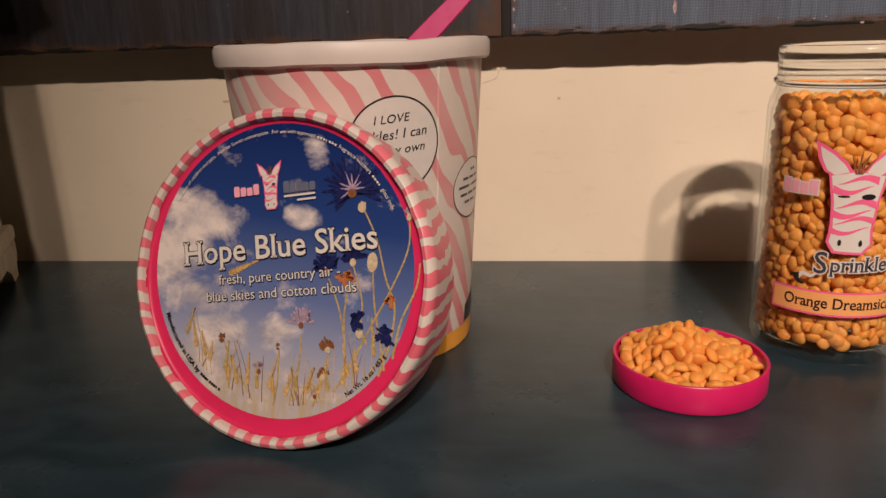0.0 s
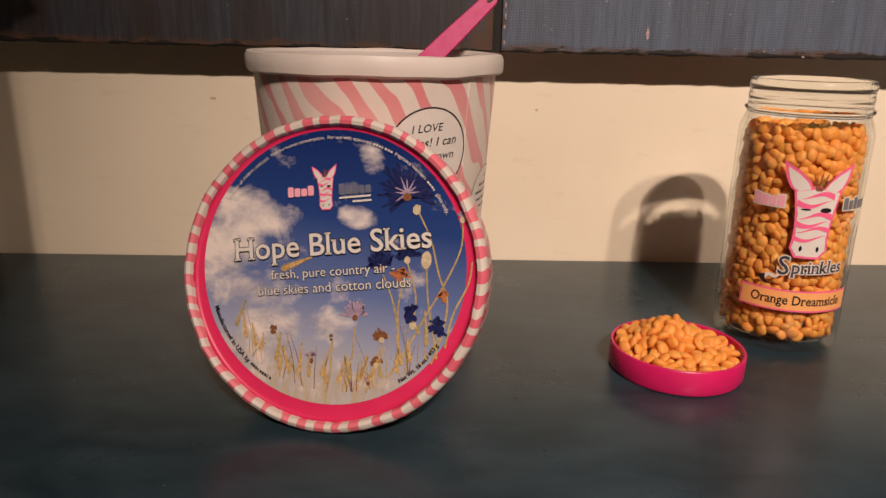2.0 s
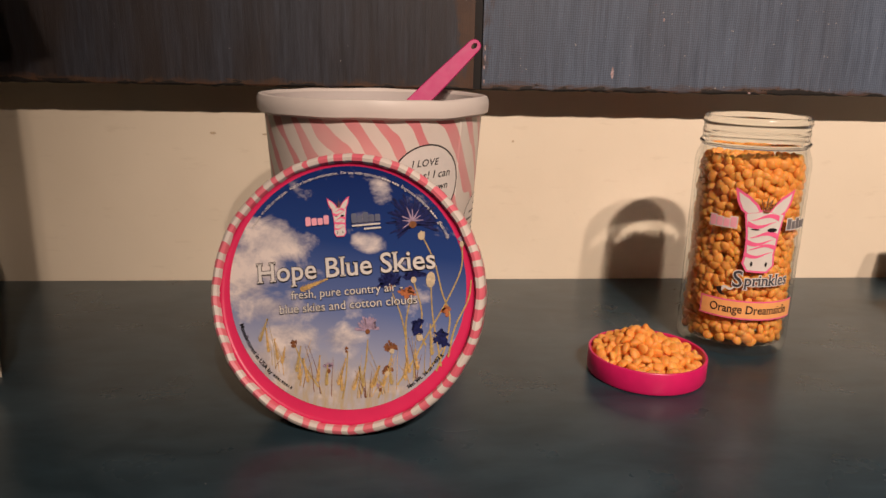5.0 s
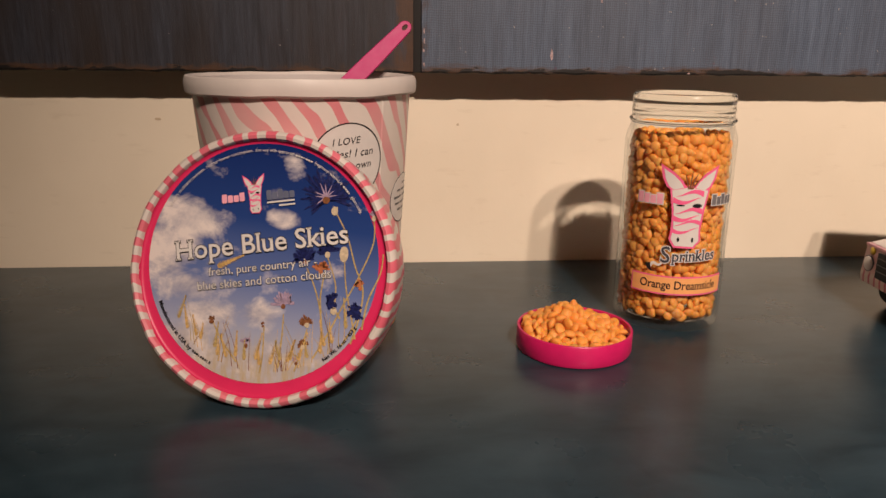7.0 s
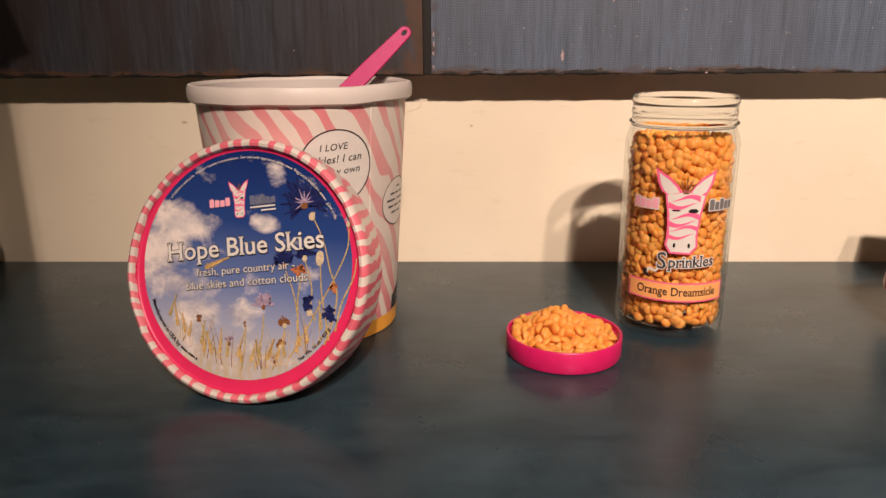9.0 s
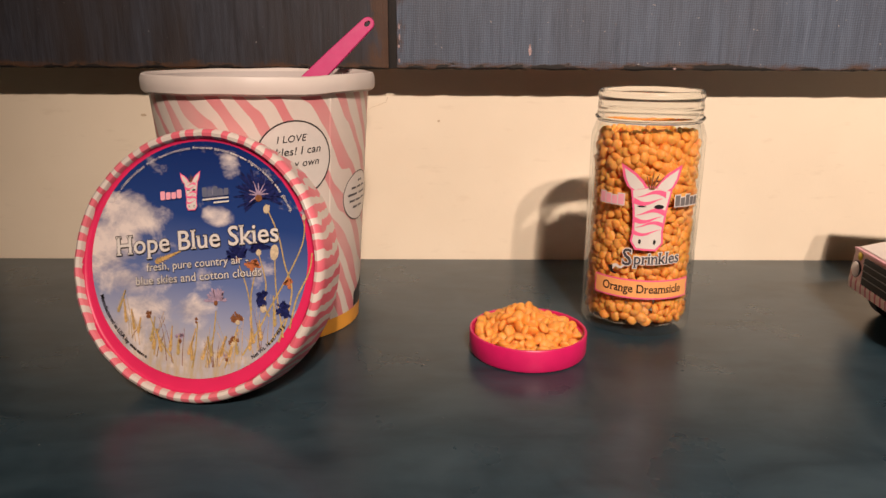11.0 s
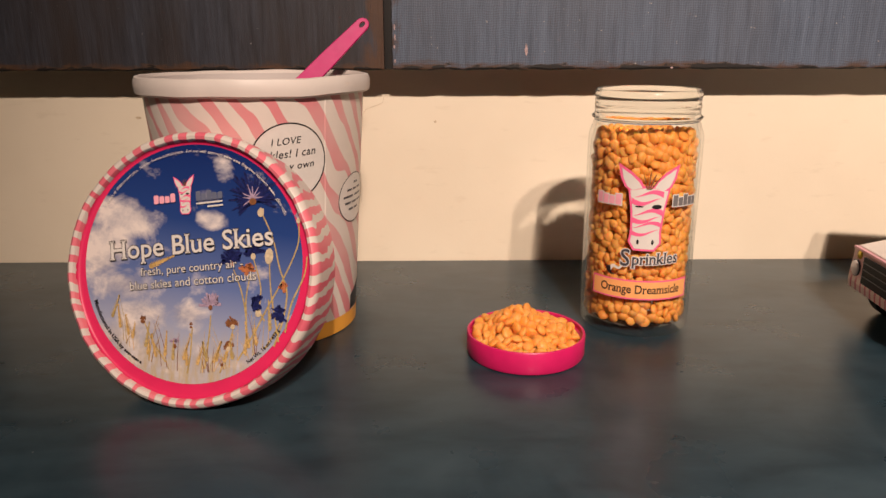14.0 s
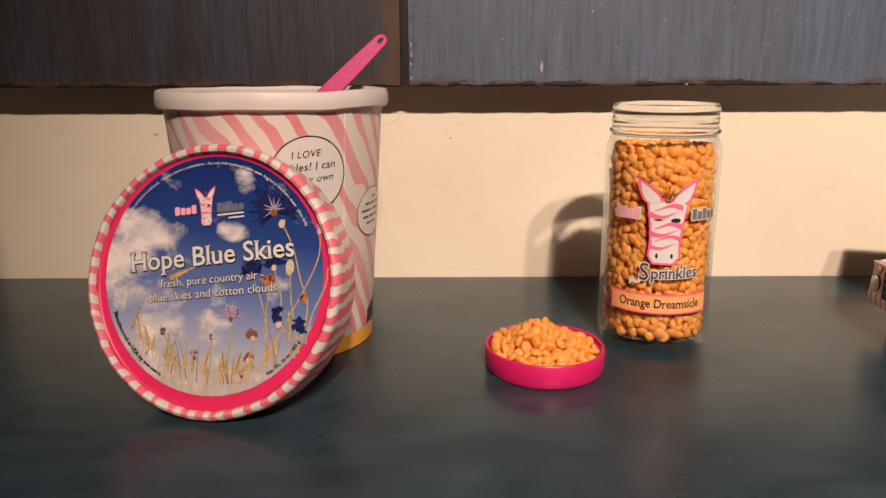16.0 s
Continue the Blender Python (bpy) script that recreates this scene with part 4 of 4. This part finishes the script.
def jar_second(g):
    """The layer behind the outermost one."""
    a, z = g.uniform(-math.pi, math.pi), g.uniform(0.0085, FILL - 0.001)
    r = 0.0212 - abs(g.gauss(0, 0.0007))
    return Vector((r * math.sin(a), -r * math.cos(a), z))


def jar_top(g):
    a, r = g.uniform(-math.pi, math.pi), 0.0190 * math.sqrt(g.random())
    return Vector((r * math.sin(a), -r * math.cos(a), FILL - 0.0005 - abs(g.gauss(0, 0.0012))))


pack(jar_pts, 0.0034, 30000, jar_shell, 3)
outer_count = len(jar_pts)
pack(jar_pts, 0.0036, 16000, jar_second, 4)
pack(jar_pts, 0.0042, 1500, jar_top, 6)
filling = thing("wax_bead_filling", pose(*JAR, 0), "orange wax beads filling the glass jar", "wax beads")
g = random.Random(8)
near = sorted(range(outer_count), key=lambda i: jar_pts[i].y)[:300]
near_set = set(near)
rest_v, rest_f = [], []
for i, p in enumerate(jar_pts):
    out = Vector((p.x, p.y, 0)).normalized()
    m = Matrix.Translation(p) @ turn(g, 0.55, out) @ Matrix.Scale(g.uniform(0.88, 1.06), 4)
    me = bead_kinds[i % 4]
    if i in near_set:
        o = new("bead", me)
        o.parent = filling
        o.matrix_basis = m
    else:
        if i >= outer_count:
            me = bead_coarse[i % 4]
        n0 = len(rest_v)
        rest_v += [m @ v.co for v in me.vertices]
        rest_f += [[n0 + k for k in f.vertices] for f in me.polygons]
me = bpy.data.meshes.new("beads_behind")
me.from_pydata(rest_v, [], rest_f)
for f in me.polygons:
    f.use_smooth = True
me.materials.append(BEAD)
o = new("beads_behind", me)
o.parent = filling
tagged(o, kind="stuff")

# ---- the jar's cap, turned over, with a heap of beads ----
CAP = (0.0627, 0.2678)
cap = thing("jar_cap", pose(*CAP, 0), "hot pink plastic jar cap lying upside down, heaped with beads", "cap")
part("shell", lathe([(0.0002, 0.0), (0.0272, 0.0), (0.0287, 0.0005), (0.0293, 0.0018), (0.0293, 0.0112), (0.0290, 0.0116), (0.0283, 0.0117), (0.0279, 0.0113), (0.0278, 0.0025), (0.0270, 0.0018), (0.0002, 0.0018)], 112), HOT_PINK, cap)
part("thread", lathe([(0.0279, 0.0072), (0.0270, 0.0078), (0.0270, 0.0084), (0.0279, 0.0090)], 96), HOT_PINK, cap)


def heap_z(x, y):
    """The heap's surface: a low mound, highest a little left of the middle and to the back."""
    d = math.hypot(x + 0.0035, y - 0.003)
    return 0.0092 + 0.0122 * math.exp(-(d / 0.0155) ** 2) + 0.0018 * max(0, 1 - math.hypot(x - 0.012, y + 0.002) / 0.015)


def heap_sample(g):
    a, r = g.uniform(-math.pi, math.pi), 0.0249 * math.sqrt(g.random())
    x, y = r * math.cos(a), r * math.sin(a)
    return Vector((x, y, heap_z(x, y) - abs(g.gauss(0, 0.0016))))


def heap_inside(g):
    a, r = g.uniform(-math.pi, math.pi), 0.0240 * math.sqrt(g.random())
    x, y = r * math.cos(a), r * math.sin(a)
    return Vector((x, y, 0.0042 + (heap_z(x, y) - 0.006) * g.random()))


heap_pts = pack([], 0.0037, 9000, heap_sample, 5)
heap_pts = pack(heap_pts, 0.0046, 1500, heap_inside, 6)
heap = thing("wax_bead_heap", pose(*CAP, 0.0), "heap of orange wax beads in the pink cap", "wax beads")
for i, p in enumerate(heap_pts):
    o = new("bead", bead_kinds[i % 4])
    o.parent = heap
    o.matrix_basis = Matrix.Translation(p) @ turn(g, 0.4) @ Matrix.Scale(g.uniform(0.88, 1.08), 4)

# ---- toy van of printed card ----
def van_card():
    m = Nodes("pink_striped_card", rough=0.45)
    p = m.coords()
    x, y, z = m.sep(p)
    s = m.math("SINE", m.math("ADD", m.math("MULTIPLY", y, 1150.0), m.math("MULTIPLY", m.noise(p, 90, 2), 2.0)))
    c = m.mix(m.ramp(s, [(0.40, 0), (0.60, 1)]), (0.76, 0.60, 0.54), (0.58, 0.16, 0.20))
    fade = m.ramp(m.math("MULTIPLY_ADD", z, 220.0, -4.6), [(0.3, 0), (0.8, 1)])
    m.base(m.mix(fade, c, (0.70, 0.42, 0.40)))
    return m.mat


VAN_STRIPE = van_card()
van = thing("toy_van", pose(0.2540, 0.3245, -0.0010, 0, 0, -5), "small toy van of pink striped card with a black grille", "toy van")
# its left face is at x = 0 and runs towards the camera along -y
VL, VZ0, VZ1 = 0.085, 0.0165, 0.0395


def van_body():
    bm = bmesh.new()
    prof = [(0.0, VZ0), (-0.0006, VZ0 + 0.004), (0.0010, VZ1 - 0.0015), (0.0022, VZ1), (0.042, VZ1 + 0.0098), (0.110, VZ1 + 0.0098), (0.110, VZ0)]
    ends = []
    for y, k in ((0.0, 1), (-0.0015, 0), (-VL + 0.0015, 0), (-VL, 1)):
        ends.append([bm.verts.new((x + 0.0015 * k if x < 0.05 else x, y, z)) for x, z in prof])
    n = len(prof)
    for a, b in zip(ends, ends[1:]):
        for k in range(n):
            bm.faces.new((a[k], b[k], b[(k + 1) % n], a[(k + 1) % n]))
    bm.faces.new(ends[0])
    bm.faces.new(ends[-1][::-1])
    return bm


part("body", van_body(), VAN_STRIPE, van, smooth=False)
part("hood", sheet(lambda u, v: (0.0030 + 0.038 * u, -0.002 - (VL - 0.004) * v, VZ1 + 0.0004 + 0.0098 * (0.0008 + 0.038 * u) / 0.0398), 8, 8), CREAM_CARD, van, "cream hood")
part("cab", box(0.076, 0.118, 0.039, 0.003, 2, (0.076, -0.0200, VZ1 + 0.0135)), CREAM_CARD, van, "cream cab of the van")
part("edge_trim", box(0.0016, VL - 0.002, 0.0016, 0.0005, 2, (0.0012, -VL / 2, VZ1 - 0.0004)), LIGHT_PINK_INK, van, "pink edge trim")
grille = part("grille", box(0.0012, VL - 0.032, 0.0150, 0.0004, 2, (-0.0002, -VL / 2, 0.0296)), RUBBER, van, "black grille")
for k in range(3):
    part("bar", box(0.0005, VL - 0.032, 0.0005, 0, 1, (-0.0009, -VL / 2, 0.0265 + 0.0038 * k)), BAR_GREY, grille)
for y in (-0.0075, -VL + 0.0075):
    hl = part("headlight", lathe([(0.0002, 0.0020), (0.0028, 0.0018), (0.0042, 0.0010), (0.0045, 0.0)], 32), HEADLAMP, van, "white round headlight", m=pose(0.0002, y, 0.0285, 0, -90, 0))
    part("surround", lathe([(0.0044, 0.0), (0.0044, 0.0007), (0.0048, 0.0007), (0.0048, 0.0)], 32), GREY_INK, hl)
    part("indicator", lathe([(0.0002, 0.0012), (0.0016, 0.0010), (0.0024, 0.0004), (0.0026, 0.0)], 28), YELLOW, van, "yellow indicator light", m=pose(0.0008, y - 0.001, 0.0362, 0, -90, 0))
for x in (0.022, 0.088):
    for y in (-0.009, -VL + 0.009):
        w = part("wheel", lathe([(0.0002, -0.006), (0.0095, -0.006), (0.0118, -0.004), (0.0118, 0.004), (0.0095, 0.006), (0.0002, 0.006)], 40), RUBBER, van, "black tyre", m=pose(x, y, 0.0128, 90, 0, 0))
        part("hub", lathe([(0.0002, 0.0068), (0.004, 0.0066), (0.0048, 0.0055)], 24), CREAM_CARD, w)

# ---- white wooden lantern ----
lantern = thing("wooden_lantern", pose(-0.3545, 0.297, 0, 0, 0, 27.8), "distressed white wooden lantern with glass sides", "lantern")
S = 0.156


def bracket_side():
    """One side board of the base, cut away below between scrolled feet."""
    pts = [(-S / 2, 0.0215), (-S / 2, 0.0125), (-S / 2 + 0.0015, 0.0100), (-S / 2 + 0.0060, 0.0075), (-S / 2 + 0.0080, 0.0040), (-S / 2 + 0.0085, 0.0), (-S / 2 + 0.022, 0.0), (-S / 2 + 0.026, 0.006), (-S / 2 + 0.036, 0.011)]
    pts = pts + [(-x, z) for x, z in pts[::-1]]
    bm = bmesh.new()
    a = [bm.verts.new((x, -S / 2, z)) for x, z in pts]
    b = [bm.verts.new((x, -S / 2 + 0.010, z)) for x, z in pts]
    bm.faces.new(a)
    bm.faces.new(b[::-1])
    for k in range(len(a)):
        bm.faces.new((a[k], b[k], b[(k + 1) % len(a)], a[(k + 1) % len(a)]))
    return bm


for k in range(4):
    part("base_board", bracket_side(), DISTRESSED, lantern, smooth=False, m=pose(0, 0, 0, 0, 0, 90 * k))
part("base_top", box(S + 0.002, S + 0.002, 0.010, 0.0035, 3, (0, 0, 0.0265)), DISTRESSED, lantern)
for sx in (-1, 1):
    for sy in (-1, 1):
        part("post", box(0.016, 0.016, 0.207, 0.0015, 2, (sx * (S / 2 - 0.012), sy * (S / 2 - 0.012), 0.1345)), DISTRESSED, lantern)
for k in range(4):
    part("rail", box(S - 0.04, 0.010, 0.014, 0.0015, 2, (0, -(S / 2 - 0.012), 0.231)), DISTRESSED, lantern, m=pose(0, 0, 0, 0, 0, 90 * k))
    pane = part("pane", box(S - 0.042, 0.002, 0.192, 0, 1, (0, -(S / 2 - 0.012), 0.127)), GLASS, lantern, "clear glass pane", smooth=False, m=pose(0, 0, 0, 0, 0, 90 * k))
part("cornice", box(S + 0.012, S + 0.012, 0.012, 0.004, 3, (0, 0, 0.244)), DISTRESSED, lantern)
roof = bmesh.new()
bmesh.ops.create_cone(roof, cap_ends=True, segments=4, radius1=S * 0.86, radius2=S * 0.22, depth=0.06, matrix=Matrix.Translation((0, 0, 0.280)) @ Matrix.Rotation(radians(45), 4, "Z"))
part("roof", roof, DISTRESSED, lantern, smooth=False)
